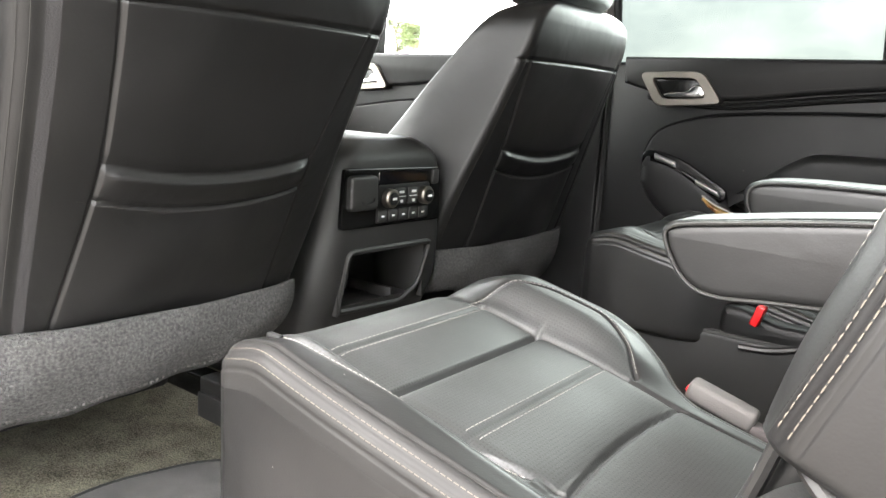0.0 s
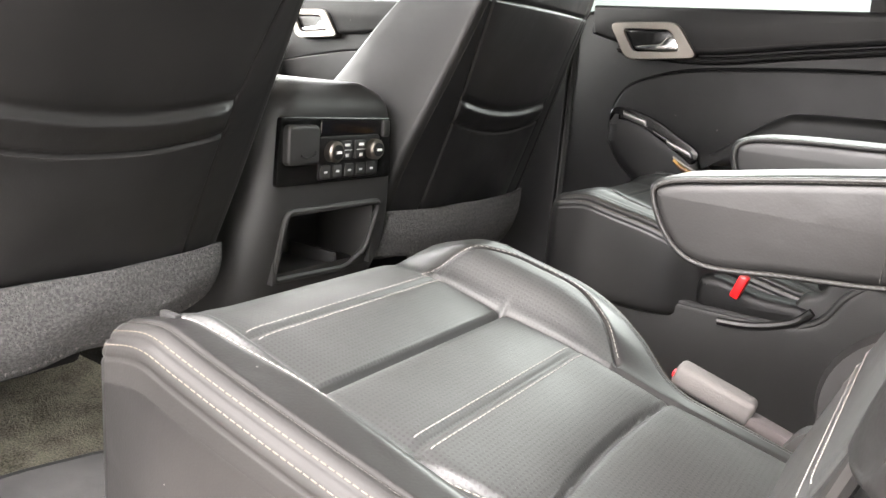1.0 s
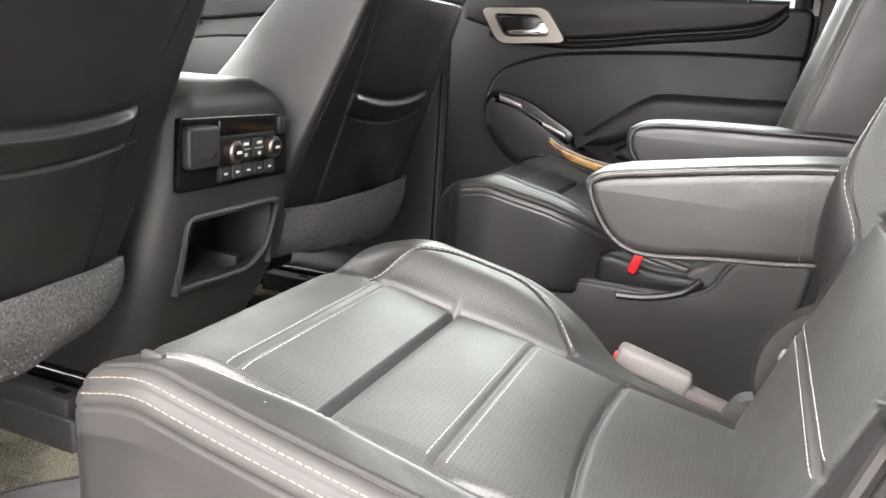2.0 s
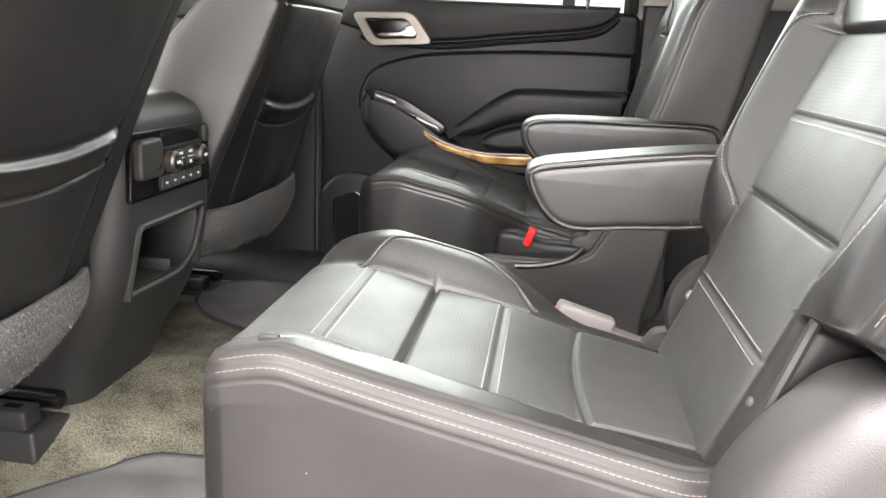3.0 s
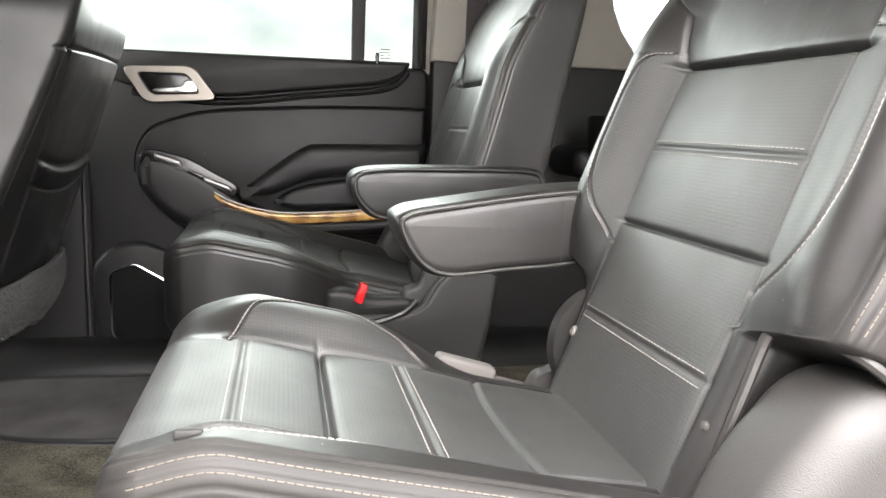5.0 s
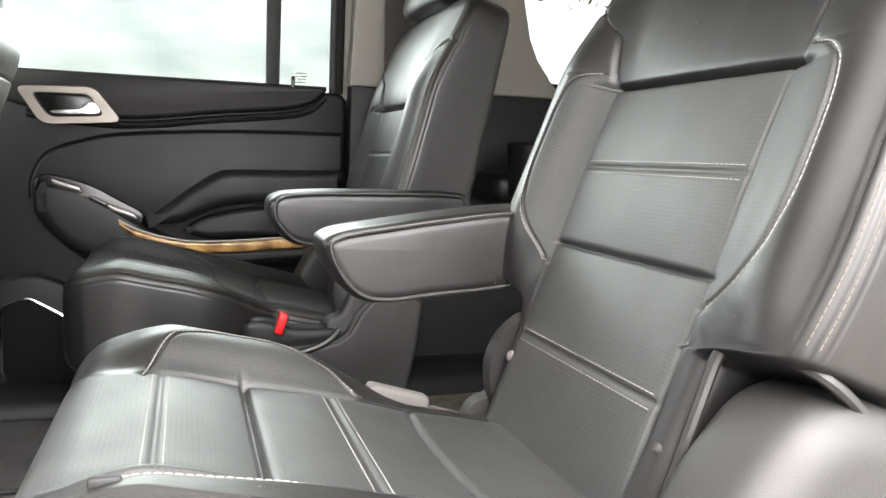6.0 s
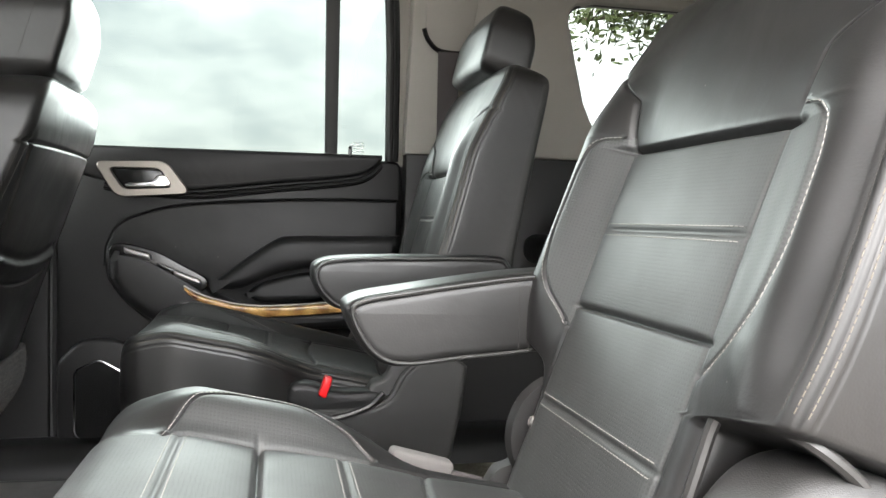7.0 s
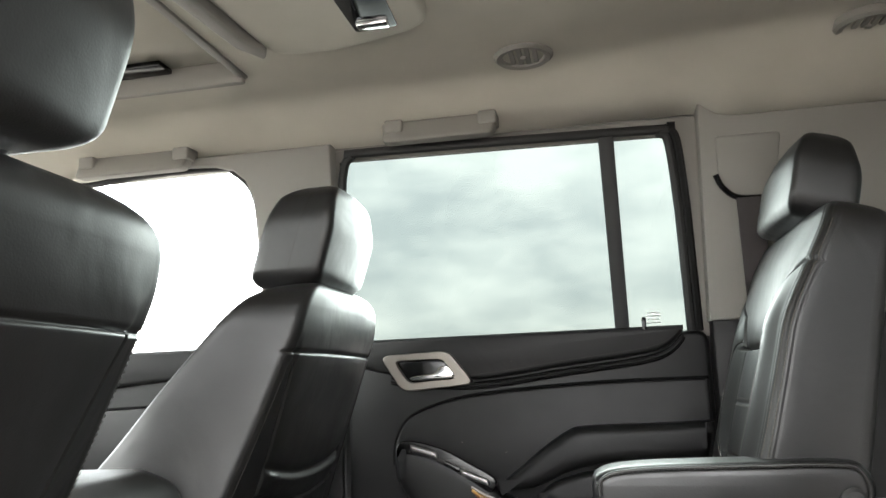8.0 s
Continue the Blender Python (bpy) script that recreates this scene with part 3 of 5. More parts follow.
# ---- doors ----
def door_handle(door, dx):
    f = lambda y0: (lambda u, v, d: (u + dx, y0 - d, v))
    outer = rounded([(-0.670, 0.626), (-0.512, 0.632), (-0.456, 0.557), (-0.620, 0.545)], 0.022, 6)
    inner = rounded([(-0.636, 0.613), (-0.527, 0.614), (-0.497, 0.570), (-0.604, 0.564)], 0.014, 6)
    bez = solid("handle_bezel", ring_plate(outer, inner, f(0.80), -0.002, 0.030), NICKEL, door, "satin nickel bezel round the door release")
    b = bez.modifiers.new("bevel", "BEVEL")
    b.width, b.segments, b.limit_method = 0.003, 2, "ANGLE"
    solid("handle_cup", slab(inner, lambda u, v, d: (u + dx, 0.800 - d, v), 0.002, 2, 0.0205), GLOSS, door, "dark recessed cup")
    lev = spline([(-0.597, 0.569), (-0.60, 0.577), (-0.57, 0.582), (-0.545, 0.585), (-0.532, 0.598), (-0.512, 0.598), (-0.503, 0.585), (-0.508, 0.572), (-0.55, 0.569)], 4, True)
    solid("door_release", slab(lev, f(0.784), 0.004, 3, 0.012), CHROME, door, "chrome door release lever")


def rear_door():
    d = thing("rear_door", (-0.36, 0.83, -0.08), "black vinyl rear door with tinted window and wood accent", "door", kind="structure")
    f = lambda y0: (lambda u, v, dd: (u, y0 - dd, v))
    out = rounded([(-0.757, -0.115), (-0.757, 0.652), (0.045, 0.652), (0.045, 0.20), (-0.02, 0.02), (-0.20, -0.115)], 0.03)
    solid("door_panel", slab(out, f(0.845), 0.012, 3, 0.045), DARKPLASTIC, d)
    # upper pad under the glass
    low = spline([(-0.715, 0.60), (-0.62, 0.578), (-0.453, 0.566), (-0.254, 0.588), (-0.10, 0.605), (-0.04, 0.622), (-0.008, 0.652)], 8)
    up = [(-0.008, 0.664), (-0.715, 0.664)]
    solid("upper_pad", slab([tuple(p) for p in low] + up, f(0.812), 0.010, 3, 0.030), DOOR_SKIN, d, "soft black belt pad with stitched edge")
    low2 = [(x, z - 0.013) for x, z in low[6:]]
    solid("pad_piping", tube([(x, 0.796, z) for x, z in low2], 0.005), DOOR_SKIN, d)
    # dark tubes draw the shaded grooves beside the piping
    solid("pad_groove", tube([(x, 0.799, z + 0.0065) for x, z in low2], 0.003), RECESS_SHADE, d)
    solid("pad_groove", tube([(x, 0.8005, z - 0.006) for x, z in low2], 0.003), RECESS_SHADE, d)
    part("stitching", stitches([(x, 0.7815, z + 0.012) for x, z in low[8:-2]], (0, -1, 0)), mat_thread_dark, d)["kind"] = "stuff"
    # large insert with the armrest
    ins = spline([(-0.648, 0.385), (-0.643, 0.435), (-0.612, 0.485), (-0.54, 0.515), (-0.453, 0.532), (-0.255, 0.546), (-0.10, 0.550), (0.035, 0.550)], 8)
    ins_low = spline([(0.035, 0.19), (-0.2, 0.20), (-0.42, 0.215), (-0.54, 0.25), (-0.61, 0.31), (-0.642, 0.355)], 6)
    solid("door_insert", slab([tuple(p) for p in ins] + [tuple(p) for p in ins_low], f(0.806), 0.005, 3, 0.013), DOOR_SKIN, d, "smooth black vinyl insert")
    solid("insert_groove", tube([(x, 0.7990, z + 0.001) for x, z in ins], 0.0048), RECESS_SHADE, d)
    arm_top = spline([(-0.418, 0.343), (-0.385, 0.365), (-0.32, 0.415), (-0.262, 0.452), (-0.22, 0.461), (-0.08, 0.463), (0.035, 0.466)], 7)
    arm_low = spline([(0.035, 0.392), (-0.10, 0.390), (-0.187, 0.385), (-0.257, 0.372), (-0.31, 0.350), (-0.345, 0.338), (-0.39, 0.335)], 7)
    solid("arm_pad", slab([tuple(p) for p in arm_top] + [tuple(p) for p in arm_low], f(0.795), 0.022, 5, 0.055), DOOR_SKIN, d, "padded black door armrest")
    part("stitching", stitches([(x, 0.7475, z - 0.022) for x, z in arm_top[10:]], (0, -1, 0.3)), mat_thread_dark, d)["kind"] = "stuff"
    cup_top = spline([(-0.335, 0.318), (-0.30, 0.345), (-0.25, 0.362), (-0.187, 0.374), (-0.10, 0.380), (0.035, 0.381)], 6)
    cup_low = [(0.035, 0.31), (-0.15, 0.305), (-0.286, 0.300)]
    solid("pull_cup", slab([tuple(p) for p in cup_top] + cup_low, f(0.795), 0.014, 3, 0.03), DOOR_SKIN, d, "dark padded pull cup")
    # pod that carries the switches and the lower shell
    pod = spline([(-0.638, 0.425), (-0.60, 0.432), (-0.53, 0.412), (-0.46, 0.372), (-0.418, 0.345)], 6)
    pod_low = spline([(-0.40, 0.325), (-0.33, 0.296), (-0.25, 0.284), (-0.10, 0.290), (0.035, 0.300), (0.035, 0.245), (-0.2, 0.235), (-0.40, 0.232), (-0.52, 0.252), (-0.60, 0.305), (-0.638, 0.36)], 6)
    solid("arm_shell", slab([tuple(p) for p in pod] + [tuple(p) for p in pod_low], f(0.80), 0.03, 5, 0.052), DARKPLASTIC, d, "black moulded shell under the door armrest")
    sw = spline([(-0.628, 0.432), (-0.60, 0.440), (-0.53, 0.422), (-0.47, 0.390), (-0.418, 0.358), (-0.43, 0.330), (-0.47, 0.345), (-0.54, 0.378), (-0.60, 0.396), (-0.628, 0.402)], 5, True)
    sp = solid("switch_plate", slab([tuple(p) for p in sw], f(0.760), 0.003, 3, 0.010), GLOSS, d, "black window switch plate")
    for a, b in (((-0.600, 0.428), (-0.542, 0.411)), ((-0.492, 0.376), (-0.432, 0.353))):
        o = rounded([(a[0], a[1] + 0.006), (b[0], b[1] + 0.006), (b[0] + 0.004, b[1] - 0.010), (a[0] + 0.002, a[1] - 0.010)], 0.005)
        solid("window_switch", slab([tuple(p) for p in o], f(0.754), 0.005, 3, 0.010), SILVER, sp, "bright lever of the window switch")
    o = rounded([(-0.525, 0.398), (-0.490, 0.382), (-0.492, 0.372), (-0.528, 0.388)], 0.004)
    solid("lock_switch", slab([tuple(p) for p in o], f(0.752), 0.003, 2, 0.007), GLOSS, sp)
    # wood
    wt = spline([(-0.468, 0.342), (-0.43, 0.322), (-0.365, 0.303), (-0.286, 0.295), (-0.12, 0.303), (0.035, 0.314)], 8)
    wb = spline([(0.035, 0.288), (-0.12, 0.278), (-0.30, 0.270), (-0.39, 0.286), (-0.447, 0.315), (-0.466, 0.333)], 8)
    solid("wood_trim", slab([tuple(p) for p in wt] + [tuple(p) for p in wb], f(0.752), 0.006, 3, 0.012), WOOD, d, "glossy burl wood accent strip")
    solid("trim_edge", tube([(x, 0.742, z + 0.002) for x, z in wt], 0.0025), NICKEL, d, "thin bright edge along the wood")
    # speaker
    spk = [tuple(p) for p in rounded([(-0.750, 0.165), (-0.705, 0.213), (-0.64, 0.224), (-0.575, 0.198), (-0.515, 0.12), (-0.53, -0.085), (-0.715, -0.08), (-0.748, -0.02)], 0.025)]
    s = solid("speaker_panel", slab(spk, f(0.803), 0.012, 3, 0.028), DARKPLASTIC, d)
    g = [tuple(p) for p in rounded([(-0.708, 0.147), (-0.655, 0.172), (-0.585, 0.130), (-0.545, 0.06), (-0.56, -0.045), (-0.668, -0.038), (-0.708, 0.0)], 0.014)]
    solid("speaker_grille", slab(g, f(0.782), 0.004, 2, 0.011), mat_grille, s, "fine black speaker mesh")
    solid("speaker_ring", tube([(x, 0.772, z) for x, z in g], 0.0032, 6, True), CHROME, s, "thin chrome ring round the speaker")
    door_handle(d, 0.0)
    # window: frame, divider, panes
    win = [(-0.745, 0.652), (-0.735, 0.95), (-0.722, 1.045), (-0.700, 1.072), (-0.66, 1.078), (-0.065, 1.066), (-0.03, 1.058), (-0.011, 1.035), (0.001, 0.9), (0.011, 0.652)]
    w = spline(win[:-1], 6) + [np.array(win[-1])]
    path = [(x, side_y(z) - 0.012, z) for x, z in w]
    solid("window_frame", tube(path, 0.010, 10), RUBBER, d, "black rubber window frame")
    path = [(x + 0.014, side_y(z) - 0.004, z + (0.006 if z > 1.03 else 0)) for x, z in w if x > -0.06]
    solid("outer_frame", tube(path, 0.012, 10), DARKPLASTIC, d)
    for nm, o in (("frame_web", [(-0.005, 1.09), (0.007, 0.9), (0.015, 0.64), (0.066, 0.64), (0.06, 1.09)]), ("frame_web", [(-0.80, 1.070), (0.06, 1.056), (0.06, 1.096), (-0.80, 1.10)]),
                  ("frame_web", [(-0.81, 0.64), (-0.750, 0.64), (-0.738, 1.07), (-0.81, 1.07)])):
        solid(nm, slab(o, lift_glass(0.02), 0.001, 1, 0.008), PALE, d, "pale jamb beside the glass")
    solid("window_divider", slab([(-0.147, 0.650), (-0.117, 0.650), (-0.123, 1.07), (-0.155, 1.07)], lift_glass(0.006), 0.003, 2, 0.024), RUBBER, d, "black upright window divider bar")
    for a, b in ((-0.755, -0.13), (-0.13, 0.04)):
        p = part("pane", ([(a, side_y(0.64) + 0.014, 0.64), (b, side_y(0.64) + 0.014, 0.64), (b, side_y(1.08) + 0.014, 1.08), (a, side_y(1.08) + 0.014, 1.08)], [[0, 1, 2, 3]]), TINT, d, "green-grey tinted glass")
        p.visible_shadow = False
    stk = []
    for i, (u, wd) in enumerate(((-0.08, 0.03), (-0.075, 0.022), (-0.083, 0.034), (-0.077, 0.026))):
        z = 0.672 + 0.007 * i
        stk.append(box(u, u + wd, side_y(z) + 0.009, side_y(z) + 0.0105, z, z + 0.0022, 0))
    part("sticker_print", joined(*stk), PRINT, d, "small faded print at the foot of the glass", False)
    solid("lock_pin", lathe([(0.004, 0.0), (0.005, 0.02), (0.0035, 0.026)], (-0.087, side_y(0.655) - 0.03, 0.657), (0, 0, 1), 12), GLOSS, d)
    return d


def front_door():
    d = thing("front_door", (-1.45, 0.83, -0.08), "black vinyl front passenger door with satin release", "door", kind="structure")
    f = lambda y0: (lambda u, v, dd: (u, y0 - dd, v))
    solid("door_panel", slab(rounded([(-2.15, -0.1), (-2.15, 0.652), (-0.962, 0.652), (-0.962, -0.1)], 0.03), f(0.845), 0.012, 3, 0.045), DARKPLASTIC, d)
    low = spline([(-2.1, 0.60), (-1.75, 0.575), (-1.495, 0.566), (-1.25, 0.588), (-0.97, 0.60)], 8)
    solid("upper_pad", slab([tuple(p) for p in low] + [(-0.97, 0.664), (-2.1, 0.664)], f(0.812), 0.010, 3, 0.030), DOOR_SKIN, d)
    ins = spline([(-1.95, 0.40), (-1.85, 0.455), (-1.74, 0.478), (-1.6, 0.502), (-1.40, 0.525), (-0.98, 0.535)], 8)
    solid("door_insert", slab([tuple(p) for p in ins] + [(-0.98, 0.20), (-1.9, 0.20)], f(0.806), 0.005, 3, 0.013), DOOR_SKIN, d)
    solid("insert_groove", tube([(x, 0.7990, z + 0.001) for x, z in ins], 0.0048), RECESS_SHADE, d)
    door_handle(d, -1.045)
    p = part("pane", ([(-2.1, side_y(0.64) + 0.014, 0.64), (-0.95, side_y(0.64) + 0.014, 0.64), (-0.95, side_y(1.09) + 0.014, 1.09), (-1.7, side_y(1.09) + 0.014, 1.09)], [[0, 1, 2, 3]]), CLEAR, d)
    p.visible_shadow = False
    return d


mat_thread_dark = mat("dark_thread", (0.032, 0.030, 0.028), 0.8, 0, 0.2)
mat_grille = mat("speaker_mesh", (0.003, 0.003, 0.003), 0.7, 0, 0.15)
grain(mat_grille, 500, 0.001)
rear_door()
front_door()

ds = solid("door_seal", tube([(x, 0.812, z) for x, z in spline([(-0.768, 0.66), (-0.768, 0.3), (-0.768, 0.03), (-0.755, -0.06), (-0.715, -0.108), (-0.62, -0.118), (-0.3, -0.118)], 8)], 0.017, 10), RUBBER)
tagged(ds, "thick black rubber seal round the rear doorway", "seal", kind="structure")

# the near rear door stands open beside the doorway
SWING = Matrix.Translation((-0.95, -0.87, 0.0)) @ Matrix.Rotation(radians(-78), 4, "Z")
od = thing("open_door", (-0.95, -0.87, -0.08), "open near-side rear door with black vinyl lining and tinted window", "door", kind="structure")
solid("door_panel", moved(box(0.0, 0.98, -0.06, 0.06, -0.10, 0.655, 0.02, 3), SWING), DARKPLASTIC, od)
solid("window_frame", moved(joined(box(0.0, 0.05, -0.035, 0.0, 0.65, 1.13, 0.005), box(0.93, 0.98, -0.035, 0.0, 0.65, 1.13, 0.005), box(0.05, 0.93, -0.035, 0.0, 1.08, 1.13, 0.005)), SWING), DARKPLASTIC, od)
part("pane", moved(([(0.04, -0.018, 0.65), (0.94, -0.018, 0.65), (0.94, -0.018, 1.09), (0.04, -0.018, 1.09)], [[0, 1, 2, 3]]), SWING), TINT, od, "tinted glass", False)

# ---- overhead fittings ----


def grab_handle(x0, x1, y, z, label):
    g = thing("grab_handle", ((x0 + x1) / 2, y, z), label, "grab handle", "roof grab handles")
    lean = lambda u, v, d: (u, y + 0.012 + 0.55 * (v - z) - d, v)
    o = rounded([(x0 - 0.006, z + 0.014), (x1 + 0.006, z + 0.014), (x1 - 0.004, z - 0.042), (x0 + 0.004, z - 0.042)], 0.012)
    solid("grip", slab([tuple(p) for p in o], lean, 0.008, 4, 0.030), PALE, g)
    for a in (x0, x1 - 0.042):
        solid("foot", box(a + 0.006, a + 0.046, y - 0.030, y + 0.02, z - 0.018, z + 0.012, 0.005, 3), PALE, g)
    return g


grab_handle(-0.612, -0.365, 0.655, 1.114, "pale beige folding grab handle over the rear door")
grab_handle(-1.36, -1.075, 0.655, 1.105, "pale beige folding grab handle over the front door")


def ceiling_vent(x, y):
    z = roof_z(x, y)
    v = thing("ceiling_vent", (x, y, z), "round pale plastic air outlet set in the headliner", "vent", "ceiling vents")
    solid("ring", lathe([(0.058, 0.01), (0.058, -0.003), (0.052, -0.008), (0.042, -0.006), (0.040, 0.004), (0.0, 0.006)], (x, y, z), (0, 0, 1), 36), PALE, v)
    for k in (-0.022, -0.007, 0.008, 0.023):
        h = math.sqrt(max(0.038 ** 2 - k * k, 0))
        solid("vane", box(x + k - 0.005, x + k + 0.005, y - h, y + h, z - 0.004, z + 0.001, 0.001, 1), PALE, v)
    solid("knob", box(x - 0.006, x + 0.006, y - 0.005, y + 0.005, z - 0.009, z - 0.002, 0.002), PALE, v)
    return v


ceiling_vent(-0.288, 0.510)
ceiling_vent(0.330, 0.510)

oc = thing("overhead_console", (-0.60, 0.0, 1.18), "pale beige overhead console with dark rear display pocket", "console")
f = lambda z0: (lambda u, v, d: (u, v, z0 - d))
solid("housing", slab([tuple(p) for p in rounded([(-0.775, -0.40), (-0.735, 0.345), (-0.60, 0.352), (-0.425, 0.30), (-0.425, -0.40)], 0.05)], f(1.19), 0.012, 4, 0.026), HEADLINER, oc)
solid("trim_rail", slab([tuple(p) for p in rounded([(-0.79, -0.40), (-0.79, 0.09), (-0.775, 0.27), (-0.745, 0.33), (-0.728, 0.30), (-0.748, 0.25), (-0.758, 0.09), (-0.758, -0.40)], 0.012)], f(1.178), 0.006, 3, 0.024), PALE, oc, "raised pale rail of the fold-down display")
solid("display_pocket", slab([tuple(p) for p in rounded([(-0.555, -0.25), (-0.556, 0.285), (-0.480, 0.282), (-0.455, -0.25)], 0.01)], f(1.166), 0.002, 2, 0.004), SCREEN, oc, "glossy dark display pocket")
solid("latch", box(-0.545, -0.49, 0.245, 0.27, 1.154, 1.166, 0.004), CHROME, oc, "small chrome latch")

# belt guide on the rear pillar
bg_ = thing("seat_belt", (0.12, 0.76, 0.90), "brown-grey seat belt hanging from a black pillar guide", "seat belt")
sl = spline([(0.072, 0.955), (0.084, 0.93), (0.112, 0.908), (0.165, 0.904)], 6)
solid("guide_slot", tube([(x, side_y(z) - 0.052, z) for x, z in sl], 0.006), GLOSS, bg_)
solid("webbing", box(0.108, 0.158, 0.685, 0.690, 0.28, 0.905, 0.001, 1), BELTWEB, bg_)
solid("cover", slab([tuple(p) for p in rounded([(0.078, 0.955), (0.09, 0.925), (0.115, 0.906), (0.185, 0.906), (0.20, 1.03), (0.075, 1.03)], 0.01)], lambda u, v, d: (u, side_y(v) - 0.043 - d, v), 0.003, 2, 0.006), PALE, bg_, "pale belt guide cover plate")


# ---- second-row captain's chairs ----


def gauss(d, w):
    return math.exp(-(d / w) ** 2)


def back_bolster_outer(t):
    return lerp_table([(0.222, 0.132), (0.235, 0.146), (0.26, 0.172), (0.29, 0.188), (0.34, 0.196), (0.39, 0.195), (0.425, 0.189), (0.443, 0.172), (0.452, 0.134)], t)


def back_front(o, t):
    a = abs(o)
    n = 0.0
    inner = sstep(0.145, 0.115, a)
    for lo, hi, h in ((0.0, 0.250, 0.004), (0.250, 0.434, 0.004), (0.434, 0.67, 0.008)):
        if lo <= t < hi:
            n += h * math.sin(math.pi * (t - lo) / (hi - lo)) ** 0.6 * (inner if t < 0.434 else sstep(0.23, 0.12, a))
    n -= 0.009 * gauss(t - 0.250, 0.0036 if t > 0.250 else 0.0014) * inner
    n -= 0.012 * gauss(t - 0.434, 0.0045 if t > 0.434 else 0.0014) * sstep(0.17, 0.12, a)
    n -= 0.0024 * (gauss(t - 0.142, 0.0028) + gauss(t - 0.341, 0.0028)) * inner
    win = sstep(0.12, 0.27, t) * sstep(0.60, 0.44, t)
    n += (0.015 if o > 0 else 0.037) * win * sstep(0.122, 0.196, a) - 0.016 * win * sstep(0.200, 0.25, a)
    n -= 0.0018 * gauss(a - 0.132, 0.003) * sstep(0.05, 0.12, t) * sstep(0.50, 0.44, t)
    if 0.222 < t < 0.452:
        n -= 0.0026 * gauss(a - back_bolster_outer(t), 0.003)
    if t > 0.434:
        line = 0.15 + (t - 0.495) * 1.6 if t > 0.495 else 0.135 + (t - 0.434) * 0.25
        n -= 0.004 * gauss(a - line, 0.005)
    n -= 0.012 * sstep(0.56, 0.66, t)
    return n


def back_line(t):
    return 0.132 if t < 0.434 else 0.15 + (t - 0.495) * 1.6 if t > 0.495 else 0.135 + (t - 0.434) * 0.25


def back_marks(t):
    a = back_line(t)
    b = max(back_bolster_outer(t), a + 0.012)
    return [-b, -a, a, b]


def cush_marks(u):
    a = 0.100 + 0.04 * u
    return [-max(cush_in_outer(u), a + 0.012), -a, out_seam(u), max(cush_out_inner(u), out_seam(u) + 0.012)]


def back_region(o, t, kind):
    a = abs(o)
    if kind in ("side_a", "side_b", "back", "end"):
        return "side" if kind != "back" else "rear"
    if t < 0.250 and a < 0.132:
        return "lower"
    if t < 0.434 and a < 0.132:
        return "middle"
    if t >= 0.434 and a < (0.15 + (t - 0.495) * 1.6 if t > 0.495 else 0.135 + (t - 0.434) * 0.25):
        return "top"
    if 0.222 < t < 0.452 and a < back_bolster_outer(t):
        return "bolster_in" if o < 0 else "bolster_out"
    return "wing"


def cush_in_outer(u):
    return lerp_table([(0.064, 0.088), (0.074, 0.118), (0.098, 0.156), (0.14, 0.180), (0.195, 0.181), (0.238, 0.160), (0.275, 0.118)], u)


def out_seam(u):
    return 0.150 - 0.08 * u


def cush_out_inner(u):
    return lerp_table([(0.06, 0.186), (0.09, 0.182), (0.16, 0.170), (0.24, 0.150), (0.30, 0.130)], u)


def cush_front(o, u):
    n = 0.0
    ins = sstep(-0.125, -0.09, o) * sstep(0.155, 0.125, o)
    for lo, hi in ((-0.06, 0.156), (0.156, 0.316), (0.316, 0.52)):
        if lo <= u < hi:
            n += 0.006 * math.sin(math.pi * (u - lo) / (hi - lo)) ** 0.5 * ins
    bow = 0.012 * (o / 0.13) ** 2
    n -= 0.009 * gauss(u - 0.156, 0.0018 if u < 0.156 else 0.0045) * ins
    n -= 0.006 * gauss(u - 0.316 - bow, 0.0018 if u < 0.316 + bow else 0.0035) * ins
    n -= 0.0024 * (gauss(u - 0.083, 0.0028) + gauss(u - 0.239, 0.0028)) * ins
    hi_ = sstep(0.0, 0.10, u) * sstep(0.34, 0.18, u)
    n += 0.034 * hi_ * sstep(-0.095, -0.16, o) - 0.012 * hi_ * sstep(-0.18, -0.225, o)
    n += (0.030 - 0.02 * u) * sstep(0.0, 0.09, u) * sstep(0.138, 0.176, o)
    n -= 0.016 * sstep(0.10, 0.0, u) * sstep(0.23, 0.1, abs(o))
    n -= 0.004 * gauss(o + 0.100 + 0.04 * u, 0.004) * sstep(0.05, 0.08, u)
    if 0.06 < u < 0.30:
        n -= 0.004 * gauss(o - cush_out_inner(u), 0.004)
    if 0.064 < u < 0.275:
        n -= 0.004 * gauss(-o - cush_in_outer(u), 0.004)
    n -= 0.004 * gauss(o - out_seam(u), 0.005) * sstep(0.28, 0.32, u)
    return n


def cush_region(o, u, kind):
    if kind in ("side_a", "side_b", "back", "end"):
        return "skirt"
    if kind == "edge" and o > 0:
        return "rim"
    i, k = -0.100 - 0.04 * u, out_seam(u)
    bow = 0.012 * (o / 0.13) ** 2
    if i < o < k:
        return "front_panel" if u < 0.156 else "middle_panel" if u < 0.316 + bow else "rear_panel"
    if 0.072 < u < 0.268 and o < 0 and -o < cush_in_outer(u):
        return "bolster_in"
    if 0.06 < u < 0.30 and k < o < cush_out_inner(u):
        return "bolster_out"
    return "border"


